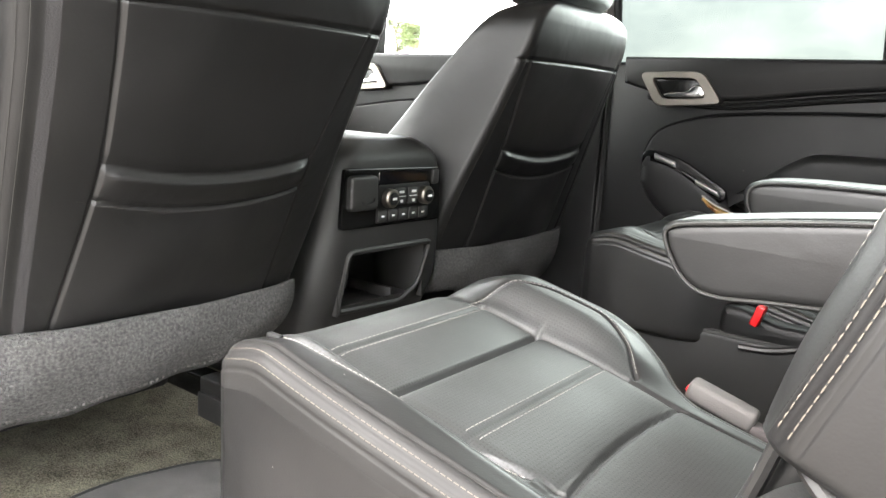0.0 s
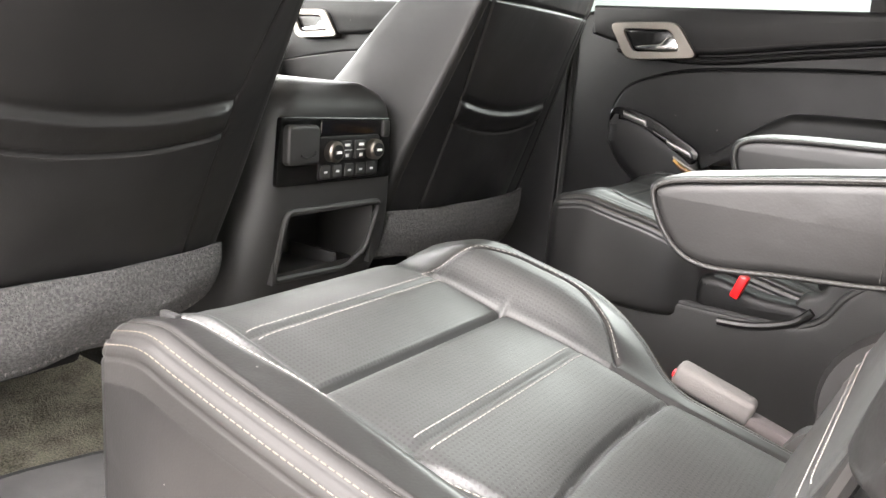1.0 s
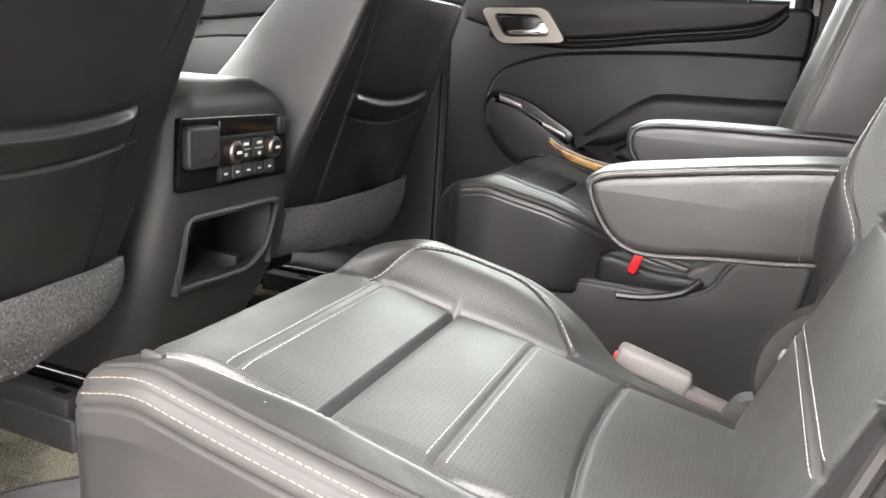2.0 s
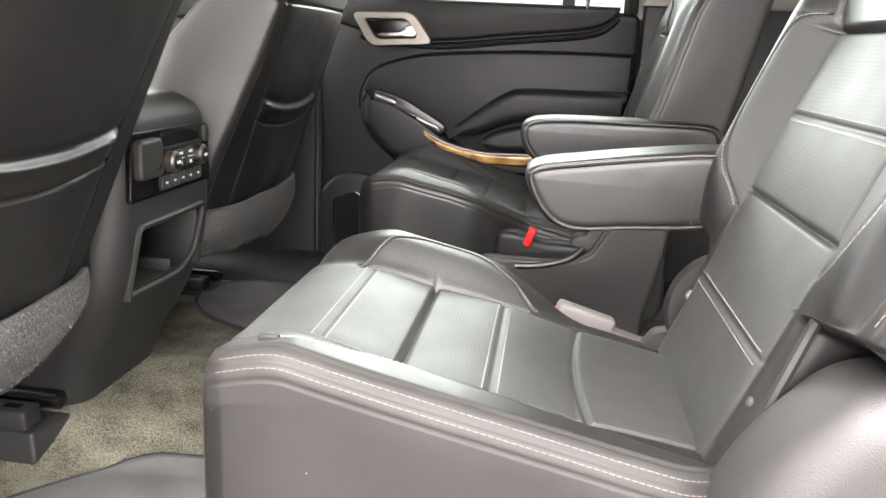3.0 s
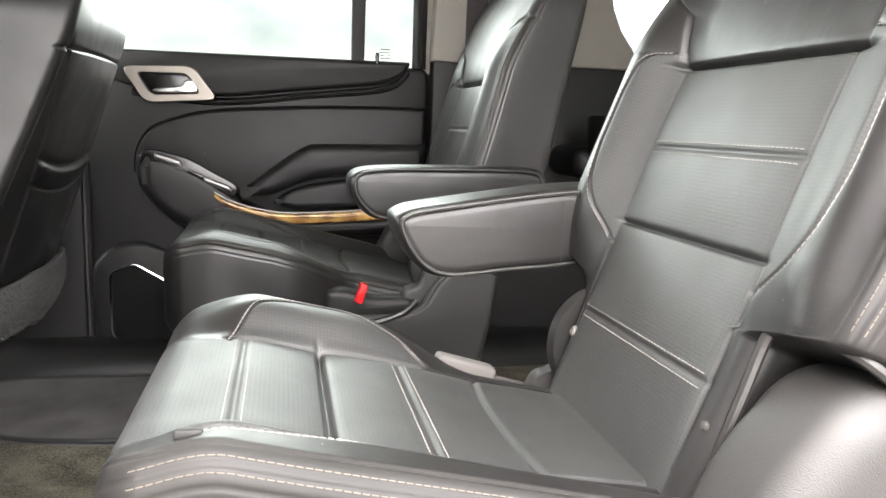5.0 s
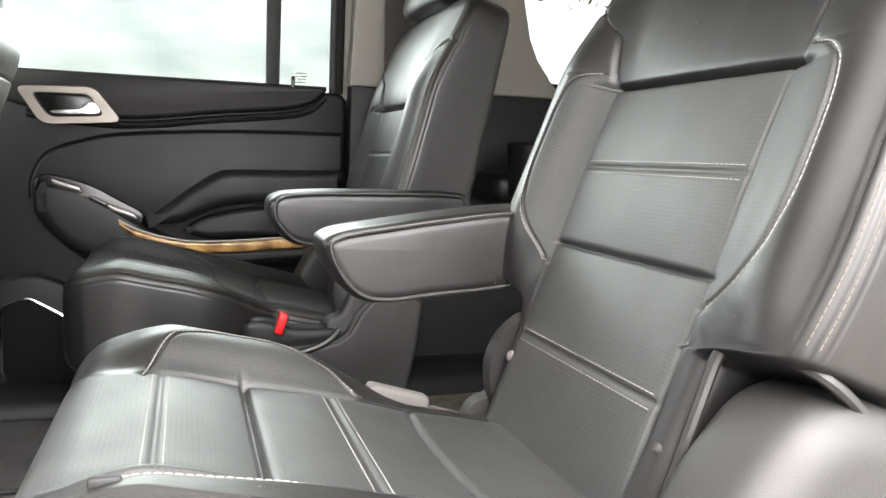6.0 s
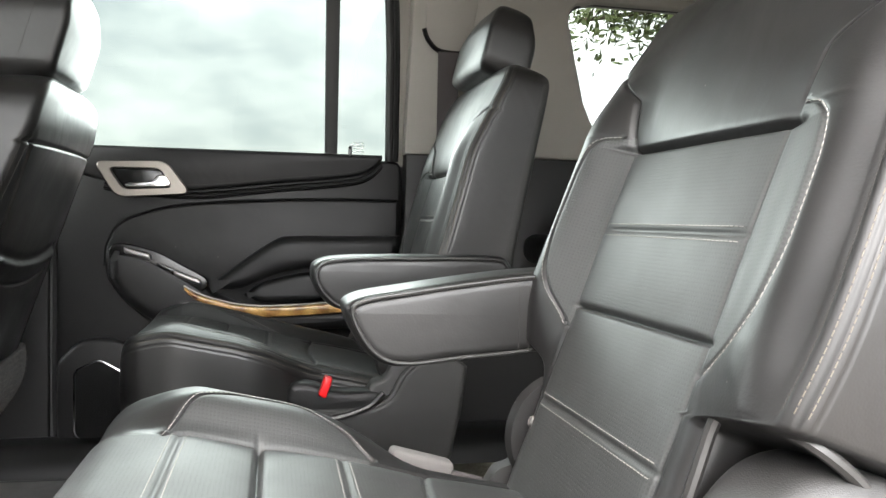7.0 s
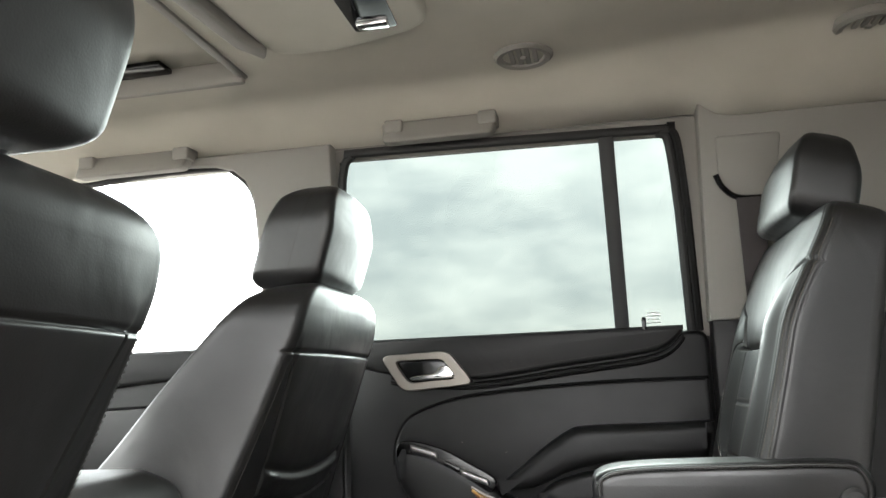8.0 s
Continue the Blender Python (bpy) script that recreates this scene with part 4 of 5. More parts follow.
def captain_chair(side, yc, dx, arm, label, recline, foot):
    ch = thing("captain_chair", (-0.2 + dx, yc, FLOOR_Z), label, "seat", "second-row chairs")
    SIN, COS = math.sin(radians(recline)), math.cos(radians(recline))
    P = lambda o, t, n: Vector((foot + dx + SIN * t - COS * n, yc + side * o, 0.18 + COS * t + SIN * n))
    N = Vector((-COS, 0, SIN))
    hw_out = lambda t: lerp_table([(0.0, 0.160), (0.192, 0.165), (0.214, 0.250), (0.30, 0.258), (0.45, 0.254), (0.56, 0.247), (0.605, 0.240), (0.63, 0.226), (0.65, 0.195)], t)
    hw_in = lambda t: lerp_table([(0.0, 0.150), (0.14, 0.156), (0.178, 0.175), (0.205, 0.245), (0.30, 0.258), (0.45, 0.254), (0.56, 0.247), (0.605, 0.240), (0.63, 0.226), (0.65, 0.195)], t)
    RB, RC = 0.021, 0.026
    rows = fine(0, 0.65, 0.004, (0.142, 0.250, 0.341, 0.434))
    bk = pad(P, rows, lambda t: -hw_in(t), hw_out, back_front, lambda t: lerp_table([(0, -0.10), (0.2, -0.112), (0.5, -0.095), (0.65, -0.088)], t), back_region, 90, RB, 0.02, 0.03, 18, back_marks, lambda f, t: edge_ridge(f) * sstep(0.205, 0.225, t))
    back = part("backrest", bk["wing"], LEATHER, ch, "smooth black leather backrest border")
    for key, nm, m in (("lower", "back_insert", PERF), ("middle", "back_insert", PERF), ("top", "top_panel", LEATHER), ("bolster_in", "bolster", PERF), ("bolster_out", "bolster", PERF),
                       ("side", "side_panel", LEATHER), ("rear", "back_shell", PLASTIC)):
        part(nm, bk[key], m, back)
    lines = []
    for t0 in (0.142, 0.341):
        for e in (-0.0065, 0.0065):
            lines.append(stitches([P(o, t0 + e, back_front(o, t0 + e) + 0.0004) for o in np.linspace(-0.128, 0.128, 30)], N))
    ts = np.linspace(0.226, 0.450, 50)
    for s in (-1, 1):
        lines.append(stitches([P(s * (back_bolster_outer(t) + 0.004), t, back_front(s * (back_bolster_outer(t) + 0.004), t) + 0.0006) for t in ts], N, 0.0046, 0.0014, 0.0005, 0.0005))
    ts2 = np.linspace(0.222, 0.61, 60)
    dense, rim = [], []
    for sg, wd in ((1, hw_out), (-1, hw_in)):
        def roll(t, f, lift=0.0006):
            core = wd(t) - RB
            q = RB + edge_ridge(f) + lift
            return P(sg * (core + q * math.sin(math.pi / 2 * f)), t, back_front(sg * core, t) - RB + q * math.cos(math.pi / 2 * f))
        for f in (0.42, 0.68):
            way = N * math.cos(math.pi / 2 * f) + Vector((0, side * sg * math.sin(math.pi / 2 * f), 0))
            rim.append(stitches([roll(t, f) for t in ts2], way, 0.0046, 0.0014, 0.0005, 0.0005))
        dense.append(stitches([roll(t, 0.15) for t in ts2], N, 0.0026, 0.0008, 0.0006, 0.0005))
    part("stitching", joined(*dense), mat_thread_dark, back)["kind"] = "stuff"
    part("edge_stitching", joined(*rim), THREAD_WORN, back, "beige stitching along the edge")["kind"] = "stuff"
    part("stitching", joined(*lines), THREAD, back, "pale contrast stitching")["kind"] = "stuff"
    # flap over the recliner cover
    fl = [P(o, t, n) for o, t, n in spline([(0.165, 0.06, -0.01), (0.168, 0.15, -0.004), (0.172, 0.20, 0.0), (0.19, 0.214, 0.002), (0.22, 0.212, -0.01), (0.243, 0.208, -0.03), (0.244, 0.195, -0.07), (0.243, 0.17, -0.115)], 6)]
    solid("flap_edge", tube(fl, 0.005), PIPING, back)
    # headrest
    H0 = 0.632
    hr = lambda o, t, n: P(o, H0 + t, n + 0.004 + 0.04 * t)
    hw = lambda t: lerp_table([(0, 0.122), (0.03, 0.132), (0.08, 0.130), (0.12, 0.116), (0.148, 0.092)], t)
    hp = pad(hr, list(np.arange(0, 0.1481, 0.007)), lambda t: -hw(t), hw, lambda o, t: 0.026 - 0.45 * o * o - 0.02 * sstep(0.08, 0.16, t), lambda t: -0.080 + 0.018 * sstep(0.06, 0.15, t),
             lambda o, t, k: "face" if k in ("front", "edge") else "body", 30, 0.010, 0.022, 0.026)
    hd = part("headrest", hp["body"], LEATHER, ch, "black leather headrest")
    part("headrest_face", hp["face"], LEATHER, hd)
    for s in (-1, 1):
        part("headrest_post", tube([P(s * 0.06, 0.60, -0.03), P(s * 0.06, 0.70, -0.02)], 0.006, 10), CHROME, ch)
    # cushion
    x0 = -0.432 + dx
    C = lambda o, u, n: Vector((x0 + u, yc + side * o, 0.311 - 0.225 * u + n))
    wi = lambda u: -lerp_table([(0, 0.195), (0.04, 0.220), (0.10, 0.228), (0.20, 0.224), (0.27, 0.20), (0.31, 0.168), (0.34, 0.158), (0.5, 0.158)], u)
    wo = lambda u: lerp_table([(0, 0.205), (0.03, 0.224), (0.10, 0.229), (0.30, 0.220), (0.39, 0.214), (0.42, 0.200), (0.445, 0.172), (0.5, 0.165)], u)
    cp = pad(C, fine(0, 0.50, 0.004, (0.083, 0.156, 0.239, 0.315, 0.3265)), wi, wo, cush_front, lambda u: -0.165 + 0.06 * u / 0.5 + 0.10 * u, cush_region, 90, RC, 0.030, 0.02, 20, cush_marks, lambda f, u: edge_ridge(f))
    cu = part("cushion", cp["border"], LEATHER, ch, "smooth black leather cushion border")
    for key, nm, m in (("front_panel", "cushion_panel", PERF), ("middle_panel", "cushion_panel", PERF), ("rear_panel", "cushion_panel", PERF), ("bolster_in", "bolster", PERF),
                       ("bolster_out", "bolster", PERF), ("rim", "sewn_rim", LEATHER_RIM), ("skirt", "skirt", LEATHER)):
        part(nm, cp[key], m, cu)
    Z = Vector((0.24, 0, 1))
    lines = []
    for u0 in (0.083, 0.239):
        for e in (-0.007, 0.007):
            lines.append(stitches([C(o, u0 + e, cush_front(o, u0 + e) + 0.0006) for o in np.linspace(-0.102, 0.137, 30)], Z))
    us = np.linspace(0.066, 0.272, 50)
    lines.append(stitches([C(-cush_in_outer(u) - 0.004, u, cush_front(-cush_in_outer(u) - 0.004, u) + 0.0008) for u in us], Z, 0.0046, 0.0014, 0.0005, 0.0005))
    us = np.linspace(0.062, 0.30, 50)
    lines.append(stitches([C(cush_out_inner(u) + 0.004, u, cush_front(cush_out_inner(u) + 0.004, u) + 0.0008) for u in us], Z, 0.0046, 0.0014, 0.0005, 0.0005))
    us = np.linspace(0.028, 0.47, 60)
    dense, rim = [], []
    for sg, wd in ((1, wo), (-1, lambda u: -wi(u))):
        def roll(u, f, lift=0.0006):
            core = wd(u) - RC
            q = RC + edge_ridge(f) + lift
            return C(sg * (core + q * math.sin(math.pi / 2 * f)), u, cush_front(sg * core, u) - RC + q * math.cos(math.pi / 2 * f))
        for f in (0.42, 0.68):
            way = Z * math.cos(math.pi / 2 * f) + Vector((0, side * sg * math.sin(math.pi / 2 * f), 0))
            rim.append(stitches([roll(u, f) for u in us], way, 0.0046, 0.0014, 0.0005, 0.0005))
        dense.append(stitches([roll(u, 0.15) for u in us], Z, 0.0026, 0.0008, 0.0006, 0.0005))
    part("stitching", joined(*dense), mat_thread_dark, cu)["kind"] = "stuff"
    part("edge_stitching", joined(*rim), THREAD_WORN, cu, "beige stitching along the edge")["kind"] = "stuff"
    part("stitching", joined(*lines), THREAD, cu, "pale contrast stitching")["kind"] = "stuff"
    solid("seam_tag", moved(box(-0.009, 0.009, -0.003, 0.003, -0.004, 0.004, 0.002), Matrix.Translation(C(0.192, 0.062, cush_front(0.192, 0.062)))), RUBBER, cu, "small black seam tag")
    # plastic base and side shields
    yo = lambda o: yc + side * o
    solid("base", box(-0.37 + dx, 0.14 + dx, min(yo(-0.16), yo(0.19)), max(yo(-0.16), yo(0.19)), FLOOR_Z - 0.005, 0.15, 0.02, 3), DARKPLASTIC, ch)
    sh = spline([(-0.33, 0.178), (-0.22, 0.176), (-0.10, 0.175), (-0.02, 0.178), (0.02, 0.195), (0.045, 0.235), (0.075, 0.262)], 6)
    sho = [tuple(p) for p in sh] + [(0.125, 0.268), (0.160, 0.245), (0.150, 0.16), (0.132, 0.08), (0.118, FLOOR_Z), (-0.27, FLOOR_Z), (-0.31, 0.06)]
    shl = solid("side_shield", slab([(x + dx, z) for x, z in sho], lambda u, v, d: (u, yo(-0.175 - d), v), 0.012, 4, 0.035), PLASTIC, ch, "black plastic seat side shield")
    solid("shield_rim", tube([(x + dx, yo(-0.203), z - 0.004) for x, z in sh], 0.006, 10), PLASTIC, shl)
    # outboard recliner cover
    rc = [(p[0] + dx, p[1]) for p in rounded([(-0.080, -0.07), (-0.055, 0.12), (0.000, 0.272), (0.070, 0.352), (0.160, 0.338), (0.212, 0.26), (0.228, 0.10), (0.228, -0.07)], 0.055, 8)]
    r1 = slab(rc, lambda u, v, d: (u, yo(0.205 + d), v), 0.036, 9, 0.060)
    r2 = slab(rc, lambda u, v, d: (u, yo(0.205 - d), v), 0.016, 5, 0.034)
    solid("recliner_cover", joined(r1, r2), PLASTIC, ch, "grained black plastic recliner cover", 50)
    # inboard hinge
    hg = rounded([(-0.035, 0.10), (-0.025, 0.195), (-0.010, 0.222), (0.012, 0.226), (0.050, 0.318), (0.085, 0.322), (0.105, 0.26), (0.09, 0.10)], 0.012, 4)
    solid("hinge_cover", slab([(p[0] + dx, p[1]) for p in hg], lambda u, v, d: (u, yo(-0.170 - d), v), 0.010, 4, 0.030), PLASTIC, ch)
    solid("hinge_disc", lathe([(0.070, 0.0), (0.074, 0.012), (0.070, 0.022), (0.060, 0.027), (0.0, 0.028)], (0.070 + dx, yo(-0.150), 0.262), (0, -side, 0), 40), LEATHER, ch)
    solid("snap_stud", lathe([(0.0065, -0.006), (0.0065, 0.0), (0.005, 0.002), (0.0, 0.003)], P(-0.137, 0.112, back_front(-0.137, 0.112)), N, 18), GREYWEB, back, "small grey snap stud")
    solid("snap_stud", lathe([(0.0045, -0.006), (0.0045, 0.0), (0.0035, 0.0015), (0.0, 0.002)], P(0.146, 0.112, back_front(0.146, 0.112)), N, 18), mat_thread_dark, back, "small grey snap stud")
    solid("anchor_wire", tube([(0.0 + dx, yo(-0.125), 0.186), (0.012 + dx, yo(-0.120), 0.196), (0.026 + dx, yo(-0.095), 0.190), (0.03 + dx, yo(-0.085), 0.178)], 0.0035), CHROME, ch, "bright wire child-seat anchor")
    # armrest
    ol = [tuple(p) for p in spline(arm, 6, True)]
    olx = [(x, z) for x, z in ol]
    o0, o1 = -0.198, -0.292
    mid = (o0 + o1) / 2
    half = abs(o1 - o0) / 2
    a1 = slab(olx, lambda u, v, d: (u, yo(mid + d), v), 0.016, 5, half)
    a2 = slab(olx, lambda u, v, d: (u, yo(mid - d), v), 0.016, 5, half)
    am = solid("armrest", joined(a1, a2), LEATHER, ch, "padded black leather folding armrest", 50)
    cx, cz = sum(p[0] for p in olx) / len(olx), sum(p[1] for p in olx) / len(olx)
    for oo in (o0 + 0.004, o1 - 0.004):
        rim = [(cx + (x - cx) * 0.945, yo(oo - 0.0035 if oo > mid else oo + 0.0035), cz + (z - cz) * 0.90) for x, z in olx]
        part("piping", tube(rim, 0.0026, 6, True), PIPING, am)
        s2 = [(cx + (x - cx) * 0.93, yo(oo + (0.0002 if oo > mid else -0.0002)), cz + (z - cz) * 0.86) for x, z in olx]
        part("stitching", stitches(s2, (0, side * (1 if oo > mid else -1), 0)), mat_thread_dark, am)["kind"] = "stuff"
    for xs in (0.022, 0.034):
        part("stitching", stitches([(xs + dx * 0.5, yo(o0 + 0.0006), z) for z in np.linspace(cz - 0.038, cz + 0.038, 12)], (0, side, 0)), mat_thread_dark, am)["kind"] = "stuff"
    px, pz = max(x for x, z in olx) - 0.03, cz - 0.005
    solid("pivot_cap", lathe([(0.016, 0.0), (0.016, 0.006), (0.012, 0.010), (0.0, 0.011)], (px, yo(o1 + 0.001), pz), (0, -side, 0), 24), PLASTIC, am)
    return ch


ARM_L = [(-0.182, 0.394), (-0.173, 0.414), (-0.11, 0.426), (-0.03, 0.438), (0.04, 0.446), (0.085, 0.444), (0.095, 0.408), (0.08, 0.36), (0.03, 0.348), (-0.05, 0.341), (-0.122, 0.335), (-0.158, 0.352)]
ARM_R = [(-0.205, 0.412), (-0.195, 0.436), (-0.142, 0.445), (-0.012, 0.447), (0.098, 0.447), (0.126, 0.437), (0.133, 0.405), (0.108, 0.375), (0.028, 0.362), (-0.072, 0.356), (-0.157, 0.358), (-0.192, 0.382)]
captain_chair(-1, -0.43, 0.0, ARM_L, "black perforated leather captain's chair with pale stitching, armrest lowered", 21, -0.021)
captain_chair(1, 0.43, -0.0825, ARM_R, "black leather captain's chair beside the rear door, armrest lowered", 16, 0.038)

# belt buckles
bk = thing("belt_buckle", (-0.17, 0.225, 0.15), "red-buttoned seat belt buckle in a black fabric sleeve", "buckle")
solid("sleeve", slab([tuple(p) for p in spline([(-0.235, 0.165), (-0.238, 0.215), (-0.205, 0.222), (-0.15, 0.207), (-0.085, 0.205), (-0.075, 0.185), (-0.11, 0.160), (-0.18, 0.150)], 6, True)], lambda u, v, d: (u, 0.258 - d, v), 0.014, 4, 0.034), DARKPLASTIC, bk)
solid("lip", tube([(x, 0.219, z) for x, z in spline([(-0.20, 0.158), (-0.15, 0.163), (-0.10, 0.18), (-0.075, 0.203)], 6)], 0.006), LEATHER, bk)
solid("button", moved(box(-0.007, 0.007, -0.010, 0.010, -0.018, 0.018, 0.003, 3), pose(-0.176, 0.216, 0.218, 0, 18, 0)), RED, bk, "red release button")
bk = thing("belt_buckle", (-0.07, -0.205, 0.17), "grey seat belt buckle with red button beside the cushion", "buckle")
for nm, g, m in (("body", box(-0.052, 0.026, -0.013, 0.013, -0.014, 0.010, 0.006, 3), GREYWEB), ("button", box(-0.0540, -0.050, -0.007, 0.003, -0.007, -0.001, 0.0015, 2), RED),
                 ("stalk", box(0.022, 0.085, -0.011, 0.011, -0.014, -0.002, 0.004, 2), BELTWEB)):
    solid(nm, moved(g, pose(-0.080, -0.220, 0.218, 0, 17, 4)), m, bk)


# ---- front seats, seen from behind ----
def front_seat(yc, top, hh, hx, label, left, right, pocket, lean, hy, x0, rake, tracks):
    """left, right: half widths at the seat's foot and at its shoulder; pocket: half widths of the back panel, foot, pocket, shoulder."""
    st = thing("front_seat", (-1.0, yc, FLOOR_Z), label, "seat", "front seats")
    hw0 = 0.5 * (left[0] + right[0])
    B = lambda o, t, n: Vector((x0 + rake * (t - 0.41) + n, yc + lean * (t - 0.24) + o * (1 + 1.6 * min(max(-n - 0.015, 0), 0.16)), t))
    edge = lambda ab, t: lerp_table([(0.10, ab[0] - 0.02), (0.25, ab[0]), (0.55, 0.25 * ab[0] + 0.75 * ab[1]), (0.64, ab[1]), (top - 0.075, ab[1] - 0.003), (top - 0.045, ab[1] - 0.014), (top - 0.018, ab[1] - 0.04), (top, ab[1] - 0.09)], t)
    WL, WR = (lambda t: edge(left, t)), (lambda t: edge(right, t))
    W = lambda t: 0.5 * (WL(t) + WR(t))
    pw = lambda t: lerp_table([(0.20, pocket[0]), (0.42, pocket[1]), (0.54, 0.6 * pocket[1] + 0.4 * pocket[2]), (0.65, pocket[2])], t)

    mark = lambda t: pw(t) if t < 0.615 else min(pw(0.615), WL(t) - 0.10, WR(t) - 0.10)

    def front(o, t):
        a = abs(o)
        n = -0.005 - 0.022 * (a / hw0) ** 3
        n -= 0.0024 * gauss(a - pw(t), 0.0022) * (t < 0.615)
        sag = 0.412 + 0.02 * (o / 0.16) ** 2
        if a < pw(t):
            n += 0.003 * sstep(0.66, 0.60, t) * sstep(pw(t), pw(t) - 0.008, a) + 0.0075 * (gauss(t - sag, 0.018) if t < sag else gauss(t - sag, 0.006)) * sstep(pw(t), pw(t) - 0.016, a) - 0.004 * gauss(t - sag - 0.014, 0.006)
            n -= 0.004 * gauss(t - sag + 0.030, 0.003)
            n += 0.007 * sstep(0.41, 0.33, t) * sstep(pw(t), 0.06, a) * sstep(0.20, 0.28, t)
            n += 0.0025 * math.sin(24 * o + 3 * math.sin(15 * t)) * sstep(0.37, 0.32, t) * sstep(pw(t), pw(t) - 0.05, a)
        n -= 0.0042 * gauss(t - 0.615, 0.0030)
        n -= 0.014 * sstep(top - 0.10, top, t)
        return n

    def region(o, t, k):
        if k in ("side_a", "side_b"):
            return k
        if k == "back":
            return "seat_face"
        if t > 0.615:
            return "shoulder"
        if k == "front" and abs(o) < pw(t):
            return "back_panel" if t > 0.424 + 0.02 * (o / 0.16) ** 2 else "map_pocket"
        return "border"
    th = lambda t: -lerp_table([(0.1, 0.26), (0.35, 0.255), (0.50, 0.20), (0.64, 0.145), (top, 0.10)], t)
    g = pad(B, fine(0.16, top, 0.004, (0.375, 0.39, 0.405, 0.42, 0.435, 0.615)), lambda t: -WL(t), WR, front, th, region, 60, 0.017, 0.012, 0.042, 8,
            lambda t: [-mark(t), mark(t)])
    back = part("backrest", g["border"], LEATHER, st)
    for nm in ("side_a", "side_b", "seat_face", "shoulder", "back_panel", "map_pocket"):
        part("side_cover" if nm[:4] == "side" else nm, g[nm], LEATHER, back)
    lines = [stitches([B(o, 0.377 + 0.02 * (o / 0.16) ** 2, front(o, 0.377 + 0.02 * (o / 0.16) ** 2) + 0.0006) for o in np.linspace(-0.17, 0.17, 40)], (1, 0, -0.3))]
    part("stitching", joined(*lines), mat_thread_dark, back)["kind"] = "stuff"
    s2 = []
    for s in (-1, 1):
        for e in (0.0, 0.008):
            w = WL if s < 0 else WR
            s2.append(stitches([B(s * (w(t) - 0.010 + e), t, front(s * (w(t) - 0.017), t) - 0.0010 - 0.7 * e + 0.0006) for t in np.linspace(0.20, 0.63, 60)], (1, s * 0.7, 0)))
    part("stitching", joined(*s2), mat_thread_dark, back)["kind"] = "stuff"
    # zip tape down the outer edge
    zo = -1 if yc < 0 else 1
    wz = WL if zo < 0 else WR
    zt = [(B(zo * (wz(t) - a), t, front(zo * (wz(t) - a), t) + 0.0012)) for t in np.linspace(0.22, 0.63, 50) for a in (0.033, 0.027, 0.021)]
    part("zip_tape", (zt, [[3 * i + j, 3 * i + j + 1, 3 * i + j + 4, 3 * i + j + 3] for i in range(49) for j in range(2)]), ZIPTAPE, back, "dull dark grey zip tape")
    # carpet flap
    fl_pts = []
    us = np.linspace(-left[0] - 0.002, right[0] + 0.002, 50)
    rows = np.linspace(0, 1, 12)
    for s in rows:
        for o in us:
            sag = 0.04 * (o / hw0) * (1 if yc < 0 else -1)
            z = 0.238 - s * (0.112 - sag * 0.6) + (0.0 if s < 0.9 else 0.003 * math.sin(60 * o))
            x = x0 + rake * (z - 0.41) + 0.010 - 0.035 * (abs(o) / hw0) ** 3 + 0.018 * math.sin(math.pi * s) + 0.0025 * math.sin(37 * o + 5 * s)
            fl_pts.append((x, yc + o, z))
    n = len(us)
    ff = [[i * n + j, i * n + j + 1, (i + 1) * n + j + 1, (i + 1) * n + j] for i in range(11) for j in range(n - 1)]
    cf = part("carpet_flap", (fl_pts, ff), FELT, st, "frayed grey carpet flap at the seat foot")
    sd = cf.modifiers.new("thickness", "SOLIDIFY")
    sd.thickness, sd.offset = 0.010, 0
    rng = random.Random(5 if yc < 0 else 6)
    fz, ffz = [], []
    for i in range(1800):
        o, s = rng.uniform(-hw0, hw0), rng.choice((rng.random(), rng.uniform(0.9, 1.0)))
        j, q = int((o + hw0) / (2 * hw0) * (n - 1)), int(s * 11)
        p = Vector(fl_pts[q * n + j]) + Vector((0.005, 0, 0))
        d = Vector((rng.uniform(0.3, 1.0), rng.uniform(-1, 1), rng.uniform(-1.0, 0.6))).normalized() * rng.uniform(0.003, 0.007)
        w = d.orthogonal().normalized() * 0.0005
        k = len(fz)
        fz += [p - w, p + w, p + d]
        ffz.append([k, k + 1, k + 2])
    part("fibre_fray", (fz, ffz), mat_fibre, cf, "loose pale fibres", False)["kind"] = "stuff"
    # lower cushion and frame
    solid("cushion", box(-1.42, -0.93, yc - 0.22, yc + 0.22, 0.13, 0.30, 0.05, 4), LEATHER, st)
    solid("seat_frame", box(-1.38, -1.02, yc - 0.17, yc + 0.17, 0.0, 0.14, 0.015), DARKPLASTIC, st)
    for cy, up, xe in tracks:
        r_ = solid("seat_track", box(-1.40, xe - 0.05, cy - 0.022, cy + 0.022, FLOOR_Z - 0.004, up - 0.055, 0.006), GLOSS, st)
        outline = rounded([(xe - 0.17, cy - 0.050), (xe - 0.017, cy - 0.050), (xe, cy + 0.020), (xe - 0.010, cy + 0.044), (xe - 0.17, cy + 0.044)], 0.006)
        foot = slab([tuple(p) for p in outline], lambda u, v, d: (u, v, FLOOR_Z - 0.004 + d), 0.004, 2, up + 0.016)
        solid("track_cap", joined(foot, box(xe - 0.17, xe - 0.032, cy - 0.044, cy - 0.004, up - 0.075, up - 0.040, 0.005, 3)), PLASTIC, r_, "worn black end of the seat track")
        part("cap_slot", box(xe - 0.077, xe - 0.050, cy - 0.030, cy - 0.018, up - 0.0405, up - 0.0392, 0), RECESS_SHADE, r_, "", False)
